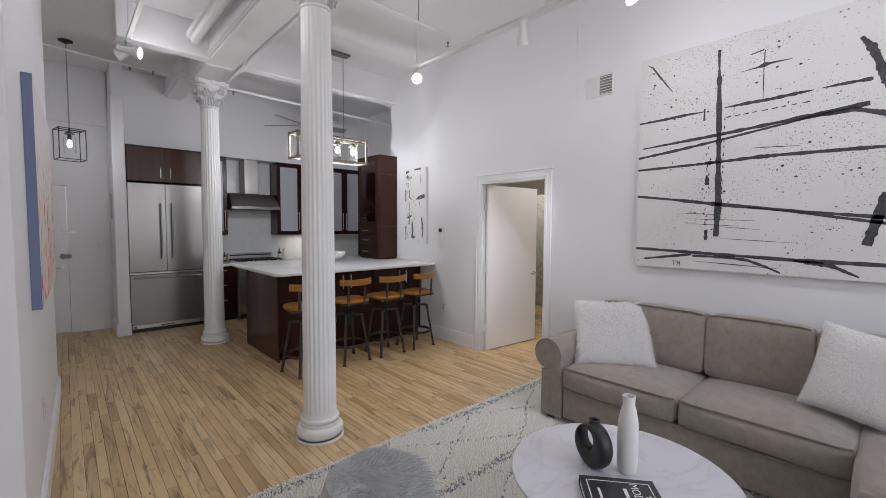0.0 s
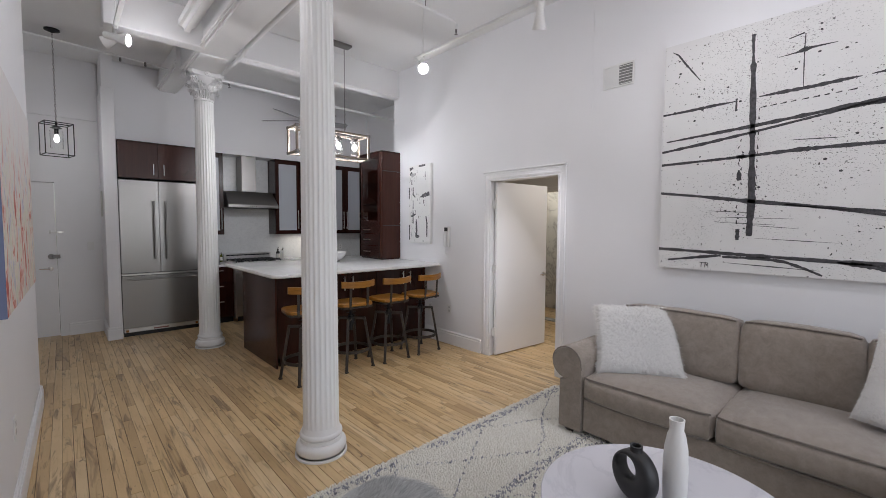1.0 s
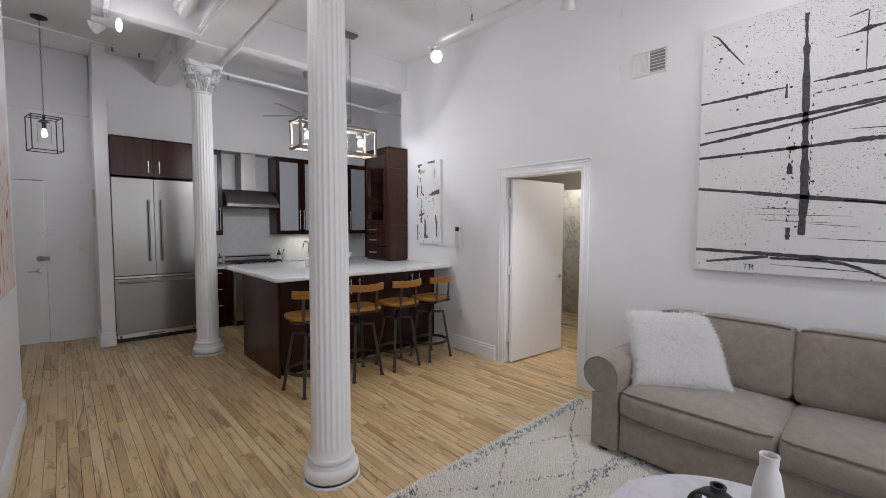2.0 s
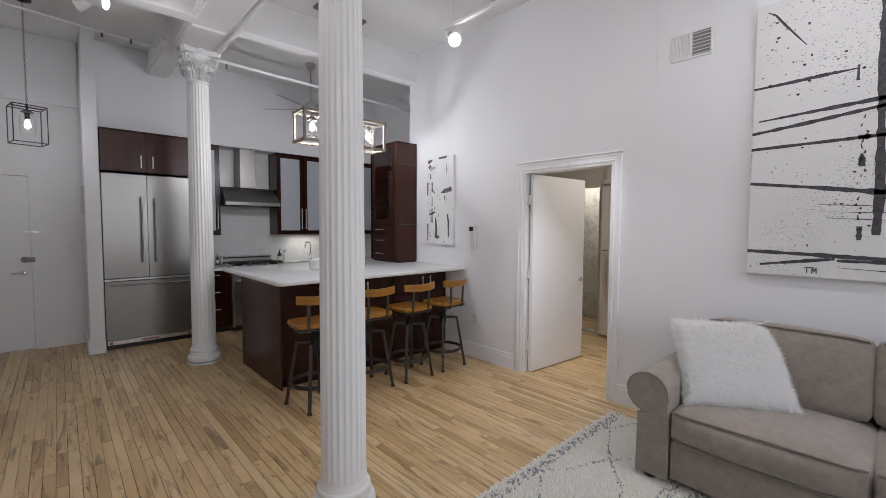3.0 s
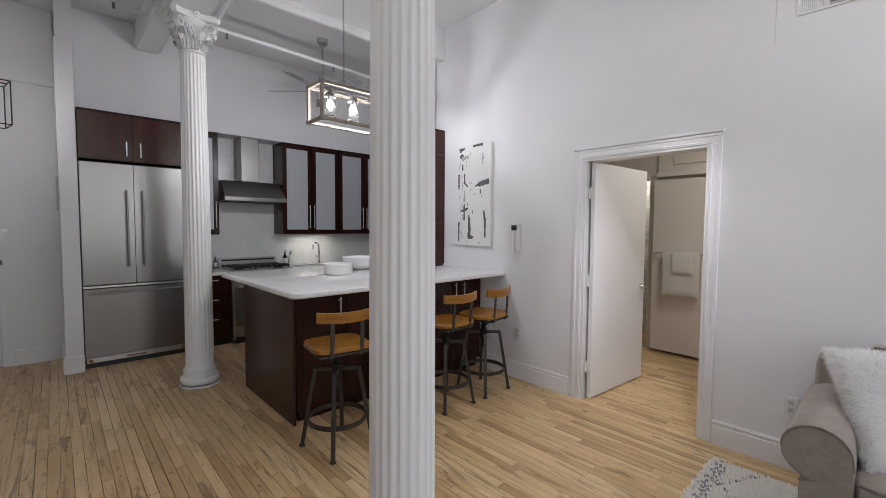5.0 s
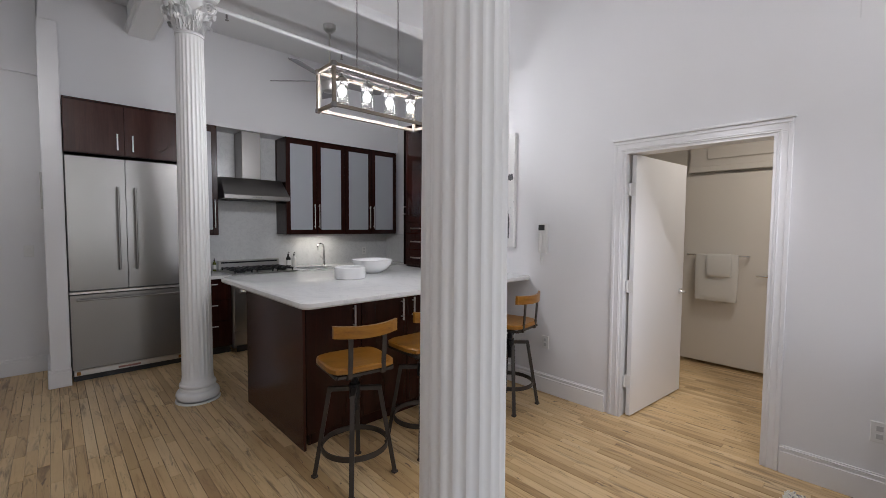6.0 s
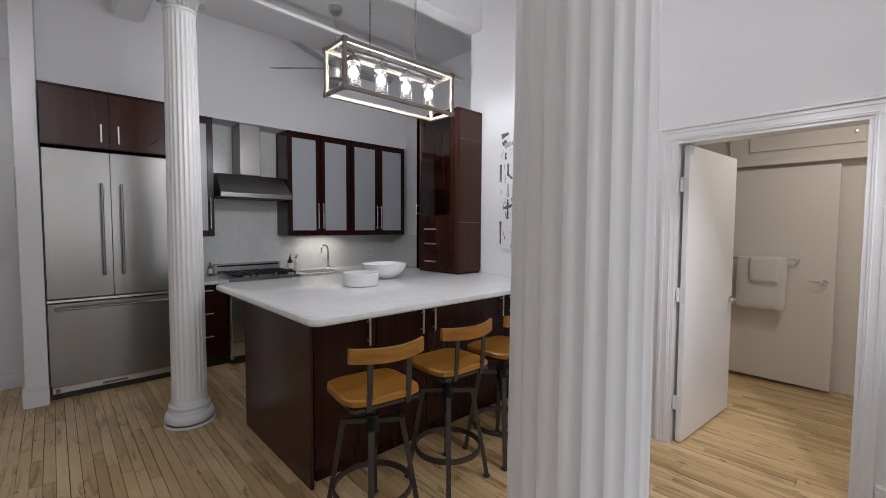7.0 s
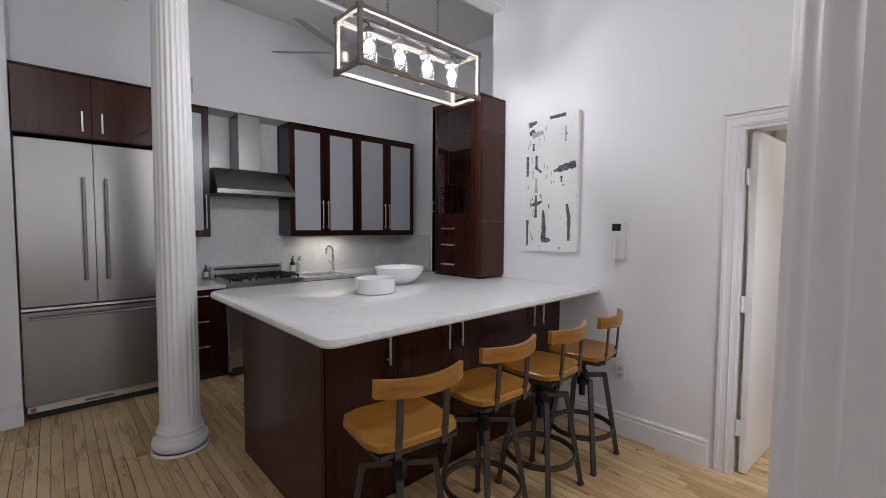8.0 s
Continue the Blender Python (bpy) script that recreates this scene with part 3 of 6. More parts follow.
def refrigerator():
    f = thing("refrigerator", (0.723, 7.42, 0), "stainless steel French-door refrigerator with a bottom freezer drawer", "refrigerator")
    # body coloured black to put shade into the gaps between doors and drawer
    bm = B()
    box(bm, 0.004, 0.908, 0.06, 0.66, 0.06, 2.13)
    part("body", bm, black_plastic, f)
    for x0, x1 in ((0.005, 0.439), (0.445, 0.907)):
        part("door", box(B(), x0, x1, 0, 0.056, 0.868, 2.118, 0.005, 2), stainless, f)
    part("drawer", box(B(), 0.004, 0.908, 0, 0.056, 0.118, 0.822, 0.005, 2), stainless, f)
    part("trim_strip", box(B(), 0.0, 0.912, 0.012, 0.056, 0.832, 0.856, 0.003, 1), nickel, f)
    part("kick_plate", box(B(), 0.01, 0.902, 0.02, 0.06, 0.058, 0.112, 0.004, 1), range_steel, f, "pale steel kick strip")
    for x in (0.03, 0.85):
        part("kick_clip", box(B(), x, x + 0.03, 0.012, 0.021, 0.066, 0.098, 0.002, 1), honey, f, "small brown corner clip")
    # black block stands for the shade under the kick strip
    part("kick_shadow", box(B(), 0.01, 0.902, 0.06, 0.12, 0.0, 0.06), black_plastic, f, "black block in place of the shade underneath")
    bm = box(B(), 0.34, 0.52, 0.015, 0.02, 0.072, 0.09)
    part("badge", bm, material("badge_red", (0.25, 0.12, 0.10), 0.5), f, "small plain badge")
    for x in (0.376, 0.512):
        bar_handle(f, x, 0, 1.05, 1.85, mat=stainless, r=0.011, stand=0.055)
    bar_handle(f, 0.04, 0, 0.782, 0, False, x1=0.872, mat=stainless, r=0.011, stand=0.05)
    for x in (0.0, 0.9105):
        part("edge_strip", box(B(), x - 0.002, x + 0.004, 0.02, 0.6, 0.06, 2.13), black_plastic, f)
    return f


refrigerator()


def shaker(parent, x0, x1, y, z0, z1, mat, rail=0.06, pane=None):
    """A framed door facing -y with a pane."""
    d = part("door", box(box(box(box(B(), x0, x0 + rail, y - 0.02, y, z0, z1, 0.002, 1), x1 - rail, x1, y - 0.02, y, z0, z1, 0.002, 1),
                                     x0 + rail, x1 - rail, y - 0.02, y, z0, z0 + rail, 0.002, 1), x0 + rail, x1 - rail, y - 0.02, y, z1 - rail, z1, 0.002, 1), mat, parent)
    part("pane", box(B(), x0 + rail - 0.004, x1 - rail + 0.004, y - 0.011, y - 0.006, z0 + rail - 0.004, z1 - rail + 0.004), pane or frosted, d, "frosted glass pane")
    return d


# cabinet over the refrigerator
c = thing("wall_cabinet", (0.723, 7.36, 2.145), "dark cherry two-door cabinet above the refrigerator", "cabinet")
part("body", box(B(), 0, 0.912, 0.022, 0.40, 0, 0.475), cherry, c)
part("top_edge", box(B(), -0.004, 0.916, -0.004, 0.40, 0.475, 0.49, 0.002, 1), cherry, c)
for x0, x1, hx in ((0.002, 0.438, 0.383), (0.442, 0.91, 0.502)):
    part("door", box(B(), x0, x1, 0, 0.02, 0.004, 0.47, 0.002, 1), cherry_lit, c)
    bar_handle(c, hx, 0, 0.05, 0.20)
mark_paint = material("scratch_brown", (0.055, 0.022, 0.012), 0.7)
curl = [(0.70 + 0.10 * u + 0.012 * math.sin(u * 9), -0.0004, 0.10 - 0.03 * math.sin(u * 3.1) + 0.09 * u ** 3) for u in [k / 24 for k in range(25)]]
part("scratch", sweep(B(), curl, [0.0015 + 0.006 * math.sin(k / 24 * math.pi) for k in range(25)], 6), mark_paint, c, "curled worn scratch in the varnish")
# wall cabinets with frosted doors
for name_x0, count, wid in ((1.66, 1, 0.42), (2.895, 2, 0.877), (3.774, 2, 0.924)):
    c = thing("wall_cabinet", (name_x0, 7.77, 1.37), "dark cherry wall cabinet with frosted glass doors", "cabinet", group="kitchen wall cabinets")
    part("body", box(B(), 0.001, wid - 0.001, 0.0, 0.328, 0, 1.288), cherry, c)
    part("cornice", box(B(), 0, wid, -0.022, 0.02, 1.275, 1.288, 0.002, 1), cherry, c)
    n = wid / count
    for k in range(count):
        shaker(c, k * n + 0.003, (k + 1) * n - 0.003, -0.001, 0.006, 1.270, cherry)
        hx = n - 0.043 if (k == 0) else n + 0.024
        bar_handle(c, hx, -0.021, 0.085, 0.42, mat=nickel)
# hood
h = thing("range_hood", (2.105, 7.60, 1.805), "stainless chimney range hood over the stove", "range hood")
bm = B()
v = [bm.verts.new(p) for p in ((0, 0, 0.05), (0.78, 0, 0.05), (0.78, 0.49, 0.05), (0, 0.49, 0.05), (0.02, 0.22, 0.27), (0.76, 0.22, 0.27), (0.76, 0.49, 0.27), (0.02, 0.49, 0.27))]
for q in ((3, 2, 1, 0), (4, 5, 6, 7), (0, 1, 5, 4), (1, 2, 6, 5), (2, 3, 7, 6), (3, 0, 4, 7)):
    bm.faces.new([v[i] for i in q])
part("canopy", bm, stainless, h)
part("rim", box(B(), -0.002, 0.782, -0.004, 0.49, 0, 0.05, 0.003, 1), stainless, h)
part("chimney", box(B(), 0.262, 0.492, 0.20, 0.49, 0.27, 0.853, 0.004, 1), stainless, h)
for x0, x1 in ((0.0, 0.260), (0.494, 0.78)):
    part("side_panel", box(B(), x0, x1, 0.47, 0.492, 0.28, 0.853), splash_marble, h, "grey stone panel")
part("filter", box(B(), 0.06, 0.72, 0.05, 0.42, -0.006, 0.004), blackmetal, h)
for x in (0.33, 0.36, 0.39, 0.42):
    part("button", bar(B(), (x, -0.004, 0.025), (x, -0.008, 0.025), 0.006), blackmetal, h)
# backsplash slab
bm = B()
box(bm, 1.64, 4.748, 8.085, 8.098, 0.915, 1.79)
box(bm, 4.735, 4.748, 7.45, 8.085, 0.915, 1.37)
structure("wall_backsplash", bm, splash_marble, "grey marble backsplash")
# base cabinets and back counter
c = thing("base_cabinet", (1.66, 7.47, 0), "dark cherry drawer base cabinet beside the stove", "cabinet")
part("body", box(B(), 0, 0.462, 0.022, 0.61, 0.09, 0.878), cherry, c)
part("toe_kick", box(B(), 0, 0.462, 0.07, 0.61, 0, 0.09), black_plastic, c)
for z0, z1 in ((0.10, 0.39), (0.395, 0.63), (0.635, 0.87)):
    part("drawer", box(B(), 0.003, 0.459, 0, 0.02, z0, z1, 0.002, 1), cherry, c)
    bar_handle(c, 0.13, 0, z1 - 0.05, 0, False, x1=0.31)
for x0, x1 in ((2.899, 3.8), (3.8, 4.735)):
    c = thing("base_cabinet", (x0, 7.47, 0), "dark cherry base cabinet under the sink counter", "cabinet")
    wid = x1 - x0 - 0.002
    part("body", box(B(), 0, wid, 0.022, 0.61, 0.09, 0.878), cherry, c)
    part("toe_kick", box(B(), 0, wid, 0.07, 0.61, 0, 0.09), black_plastic, c)
    for k in range(2):
        part("door", box(B(), k * wid / 2 + 0.003, (k + 1) * wid / 2 - 0.003, 0, 0.02, 0.1, 0.87, 0.002, 1), cherry, c)
        bar_handle(c, wid / 2 + (-0.04 if k == 0 else 0.04), 0, 0.65, 0.83)
solid("worktop", box(B(), 1.64, 2.126, 7.44, 8.084, 0.88, 0.915, 0.006, 2), counter_marble, "white marble worktop beside the stove", "worktop")
bm = B()
box(bm, 2.897, 3.02, 7.44, 8.084, 0.88, 0.915)
box(bm, 3.50, 4.734, 7.44, 8.084, 0.88, 0.915)
box(bm, 3.02, 3.50, 7.44, 7.55, 0.88, 0.915)
box(bm, 3.02, 3.50, 7.88, 8.084, 0.88, 0.915)
bmesh.ops.remove_doubles(bm, verts=bm.verts, dist=0.0005)
solid("worktop", bm, counter_marble, "white marble worktop round the sink", "worktop")
s = thing("sink", (3.02, 7.55, 0.70), "undermounted stainless steel sink", "sink")
bm = B()
box(bm, 0.0, 0.48, 0, 0.33, 0, 0.008)
for q in ((0, 0.008, 0, 0.33), (0.472, 0.48, 0, 0.33), (0, 0.48, 0, 0.008), (0, 0.48, 0.322, 0.33)):
    box(bm, *q, 0.008, 0.18)
part("basin", bm, stainless, s)
t = thing("faucet", (3.53, 7.95, 0.915), "chrome gooseneck kitchen faucet with side lever", "faucet")
bm = B()
lathe(bm, [(0.03, 0), (0.03, 0.008), (0.02, 0.015), (0.017, 0.12), (0.014, 0.13)], seg=20)
part("body", bm, chrome, t)
bm = B()
pts = [(0, 0, 0.12), (0, 0, 0.22)] + [(-0.055 + 0.055 * math.cos(a * math.pi / 10), -0.02 * a / 10, 0.24 + 0.075 * math.sin(a * math.pi / 10)) for a in range(0, 9)] + [(-0.115, -0.03, 0.22)]
part("spout", sweep(bm, pts, 0.012), chrome, t)
part("lever", sweep(B(), [(0, 0, 0.07), (-0.03, -0.02, 0.09), (-0.08, -0.03, 0.14)], 0.007), chrome, t)
# stove
r = thing("stove", (2.131, 7.43, 0), "stainless steel gas range with black grates", "stove")
part("body", box(B(), 0, 0.762, 0.02, 0.65, 0.05, 0.90, 0.003, 1), range_steel, r)
part("cooktop", box(B(), -0.002, 0.764, -0.02, 0.61, 0.90, 0.925, 0.006, 2), range_steel, r)
part("control_panel", box(B(), 0.0, 0.762, -0.02, 0.02, 0.78, 0.898, 0.008, 2), range_steel, r)
for k in range(5):
    part("knob", bar(B(), (0.1 + k * 0.14, -0.02, 0.84), (0.1 + k * 0.14, -0.055, 0.84), 0.022, 0.018, 20), blackmetal, r)
d = part("oven_door", box(B(), 0.004, 0.758, -0.012, 0.02, 0.25, 0.77, 0.004, 1), range_steel, r)
part("window", box(B(), 0.14, 0.62, -0.014, -0.008, 0.36, 0.62), black_plastic, d, "black oven glass")
bar_handle(d, 0.06, -0.012, 0.72, 0, False, x1=0.70, mat=range_steel, r=0.012, stand=0.05)
part("drawer", box(B(), 0.004, 0.758, -0.008, 0.02, 0.09, 0.24, 0.004, 1), range_steel, r)
part("kick_grille", box(B(), 0.03, 0.73, 0.0, 0.02, 0.01, 0.08), black_plastic, r)
part("backguard", box(B(), 0, 0.762, 0.58, 0.65, 0.925, 1.04, 0.004, 1), range_steel, r)
part("vent_slot", box(B(), 0.03, 0.732, 0.574, 0.581, 1.005, 1.024), blackmetal, r, "black slot along the backguard")
for gx in (0.02, 0.27, 0.52):
    bm = B()
    for k in range(4):
        flat_bar(bm, (gx + 0.02 + k * 0.063, 0.05, 0.955), (gx + 0.02 + k * 0.063, 0.57, 0.955), 0.012, 0.014)
    for y in (0.06, 0.18, 0.31, 0.44, 0.56):
        flat_bar(bm, (gx + 0.01, y, 0.952), (gx + 0.22, y, 0.952), 0.012, 0.012)
    for x in (gx + 0.02, gx + 0.209):
        for y in (0.06, 0.56):
            box(bm, x - 0.006, x + 0.006, y - 0.006, y + 0.006, 0.925, 0.955)
    part("grate", bm, blackmetal, r, "black cast iron grate")
for x in (0.14, 0.64):
    for y in (0.17, 0.45):
        part("burner", lathe(B(), [(0.05, 0.925), (0.05, 0.935), (0.035, 0.94), (0.03, 0.945)], (x, y, 0), 20), blackmetal, r)


def bottle(place, glassy, h, r, label, pump=True):
    b = thing("soap_bottle" if pump else "oil_bottle", place, label, "bottle")
    part("body", lathe(B(), [(r * 0.95, 0), (r, 0.006), (r, h * 0.62), (r * 0.5, h * 0.72), (r * 0.4, h * 0.75), (r * 0.4, h * 0.8)], seg=20), glassy, b)
    bm = B()
    lathe(bm, [(r * 0.45, h * 0.8), (r * 0.45, h * 0.88), (0.004, h * 0.885), (0.004, h)], seg=12)
    if pump:
        sweep(bm, [(0, 0, h), (0, -0.03, h), (0, -0.04, h - 0.008)], 0.005, 6)
    part("pump" if pump else "cap", bm, black_plastic, b)
    part("label", lathe(B(), [(r + 0.0006, h * 0.15), (r + 0.0006, h * 0.5)], seg=20, caps=False), paper, b)
    return b


bottle((2.99, 7.93, 0.915), black_plastic, 0.21, 0.031, "black soap pump bottle on the worktop")
bottle((3.075, 7.94, 0.915), white_plastic, 0.20, 0.030, "white soap pump bottle on the worktop")
bottle((2.09, 8.02, 0.915), material("olive_oil", (0.10, 0.11, 0.02), 0.15), 0.16, 0.02, "small green oil bottle beside the stove", False)


def plate_cover(name, place, rz, label, kind_switch=False):
    o = thing(name, place, label, "outlet" if not kind_switch else "switch", rz)
    part("plate", box(B(), -0.036, 0.036, -0.006, 0, -0.057, 0.057, 0.002, 1), white_plastic, o)
    if kind_switch:
        part("rocker", box(B(), -0.012, 0.012, -0.010, -0.005, -0.028, 0.028, 0.002, 1), white_plastic, o)
    else:
        for z in (-0.022, 0.022):
            part("socket", box(B(), -0.014, 0.014, -0.0075, -0.005, z - 0.014, z + 0.014, 0.003, 1), material("socket_grey", (0.5, 0.5, 0.5), 0.5), o)
    return o


plate_cover("wall_outlet", (4.30, 8.084, 1.10), 0, "white outlet on the marble backsplash")
plate_cover("wall_outlet", (WX, 4.36, 0.455), -90, "white outlet low on the wall beside the stools")
plate_cover("wall_outlet", (WX, 4.74, 0.43), -90, "white outlet under the counter overhang")
plate_cover("light_switch", (0.45, NY, 1.22), 0, "white switch beside the entry door", True)
plate_cover("wall_outlet", (WX, 2.275, 0.395), -90, "white outlet low on the wall beside the sofa")
plate_cover("wall_outlet", (-0.0575, 3.55, 0.46), 90 + SKEW, "white outlet low on the hall wall")

# peninsula
ITOP = 1.04
IX0, IY0, IY1 = 1.79, 4.85, 5.92
CX0, CY0, CY1 = 1.655, 4.535, 6.25     # outline of the countertop
p = thing("kitchen_island", (IX0, IY0, 0), "dark cherry kitchen peninsula with cabinet doors under the overhang", "kitchen island")
LEN = WX - IX0 - 0.002
part("body", box(B(), 0.02, LEN, 0.022, IY1 - IY0, 0.10, ITOP - 0.045), cherry, p)
part("toe_kick", box(B(), 0.06, LEN, 0.06, IY1 - IY0 - 0.05, 0, 0.10), cherry, p)
part("end_panel", box(B(), 0, 0.019, 0.0, IY1 - IY0, 0.0, ITOP - 0.045, 0.002, 1), cherry_lit, p, "cherry end panel in the brighter lit tone")
edges = [0.022, 0.443, 0.855, 1.256, 1.71, LEN - 0.002]
for k, (a, b) in enumerate(zip(edges, edges[1:])):
    d = part("door", box(B(), a + 0.002, b - 0.002, 0, 0.02, 0.105, ITOP - 0.05, 0.002, 1), cherry, p)
for hx in (0.374, 0.800, 0.908, 1.654, 1.770):
    bar_handle(p, hx, 0, 0.765, 0.93, r=0.007)
bm = B()
outline = []
for cx, cy, a0, cr in ((CX0 + 0.07, CY0 + 0.07, 180, 0.07), (None, CY0, 0, 0), (None, CY1, 0, 0), (CX0 + 0.15, CY1 - 0.15, 90, 0.15)):
    if cx is None:
        outline.append((WX - 0.002, cy, 0.0, -1.0 if cy < 5 else 1.0))
    else:
        for k in range(9):
            a = radians(a0 + k * 90 / 8)
            outline.append((cx + cr * math.cos(a), cy + cr * math.sin(a), math.cos(a), math.sin(a)))
rings = []
for inset, z in ((0.02, -0.04), (0.008, -0.038), (0.0, -0.028), (0.0, -0.014), (0.005, -0.004), (0.016, 0.0)):
    rings.append([bm.verts.new((x - nx * inset, y - ny * inset, ITOP + z)) for x, y, nx, ny in outline])
for a, b in zip(rings, rings[1:]):
    for k in range(len(outline)):
        bm.faces.new((a[k], a[(k + 1) % len(outline)], b[(k + 1) % len(outline)], b[k]))
bm.faces.new(rings[0][::-1])
bm.faces.new(rings[-1])
solid("countertop", bm, counter_marble, "white marble peninsula countertop with rounded corners", "countertop")

# tall glass cabinet on the counter
c = thing("display_cabinet", (3.51, 5.42, 1.06), "tall dark cherry display cabinet with a glass door and drawers", "cabinet")
W, D, H = 0.326, 0.60, 1.505
part("plinth", box(B(), 0.03, W, 0.02, D - 0.02, ITOP - 1.06, 0), cherry, c)
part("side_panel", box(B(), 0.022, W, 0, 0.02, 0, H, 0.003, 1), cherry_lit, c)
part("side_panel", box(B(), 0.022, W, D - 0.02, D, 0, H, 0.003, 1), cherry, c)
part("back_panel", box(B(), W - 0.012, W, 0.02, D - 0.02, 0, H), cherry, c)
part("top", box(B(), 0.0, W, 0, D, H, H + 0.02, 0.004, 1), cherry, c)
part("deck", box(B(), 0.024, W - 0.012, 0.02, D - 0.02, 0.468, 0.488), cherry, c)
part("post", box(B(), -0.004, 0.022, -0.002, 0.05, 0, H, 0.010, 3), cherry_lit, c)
part("post", box(B(), 0.0, 0.022, D - 0.05, D, 0, H, 0.006, 2), cherry, c)
# raised black strips in place of the shade in two side joints
for z in (1.24, 0.468):
    part("joint_shade", box(B(), 0.02, W, -0.0025, 0.004, z, z + 0.008), black_plastic, c)
for z0, z1, hz in ((0.004, 0.172, 0.09), (0.178, 0.346, 0.263), (0.352, 0.470, 0.406)):
    d = part("drawer", box(B(), 0.0, 0.022, 0.030, D - 0.012, z0, z1, 0.002, 1), cherry, c)
    bar_handle(d, 0.0, 0.275, hz, 0, False, x1=0.435, axis="x", r=0.007)
bm = B()
for y0, y1, z0, z1 in ((0.052, 0.105, 0.478, H - 0.004), (D - 0.065, D - 0.012, 0.478, H - 0.004), (0.105, D - 0.065, 0.478, 0.54), (0.105, D - 0.065, H - 0.06, H - 0.004)):
    box(bm, 0.0, 0.02, y0, y1, z0, z1, 0.002, 1)
d = part("door", bm, cherry, c)
g = part("pane", box(B(), 0.008, 0.012, 0.103, D - 0.063, 0.538, H - 0.058), smoked_glass, d, "clear glass pane")
g.visible_shadow = False
bar_handle(d, 0.0, D - 0.035, 0.54, 0.67, axis="x")
for z in (0.78, 1.08):
    part("shelf", box(B(), 0.03, W - 0.014, 0.022, D - 0.022, z, z + 0.006), clear_glass, c, "glass shelf")

# bowls
b = solid("serving_dish", lathe(B(), [(0.126, 0), (0.140, 0.006), (0.144, 0.098), (0.141, 0.102), (0.134, 0.098), (0.130, 0.02), (0.02, 0.014)], seg=48), white_ceramic, "low white round serving dish on the countertop", "dish")
b.location, b.scale = (2.475, 5.42, ITOP), (0.93, 0.93, 0.98)
b = solid("serving_bowl", lathe(B(), [(0.085, 0), (0.095, 0.006), (0.155, 0.04), (0.197, 0.09), (0.212, 0.138), (0.206, 0.140), (0.185, 0.09), (0.145, 0.045), (0.02, 0.018)], seg=48), white_ceramic, "large white bowl on the countertop", "bowl")
b.location, b.scale = (2.885, 5.70, ITOP), (0.92, 0.92, 0.92)


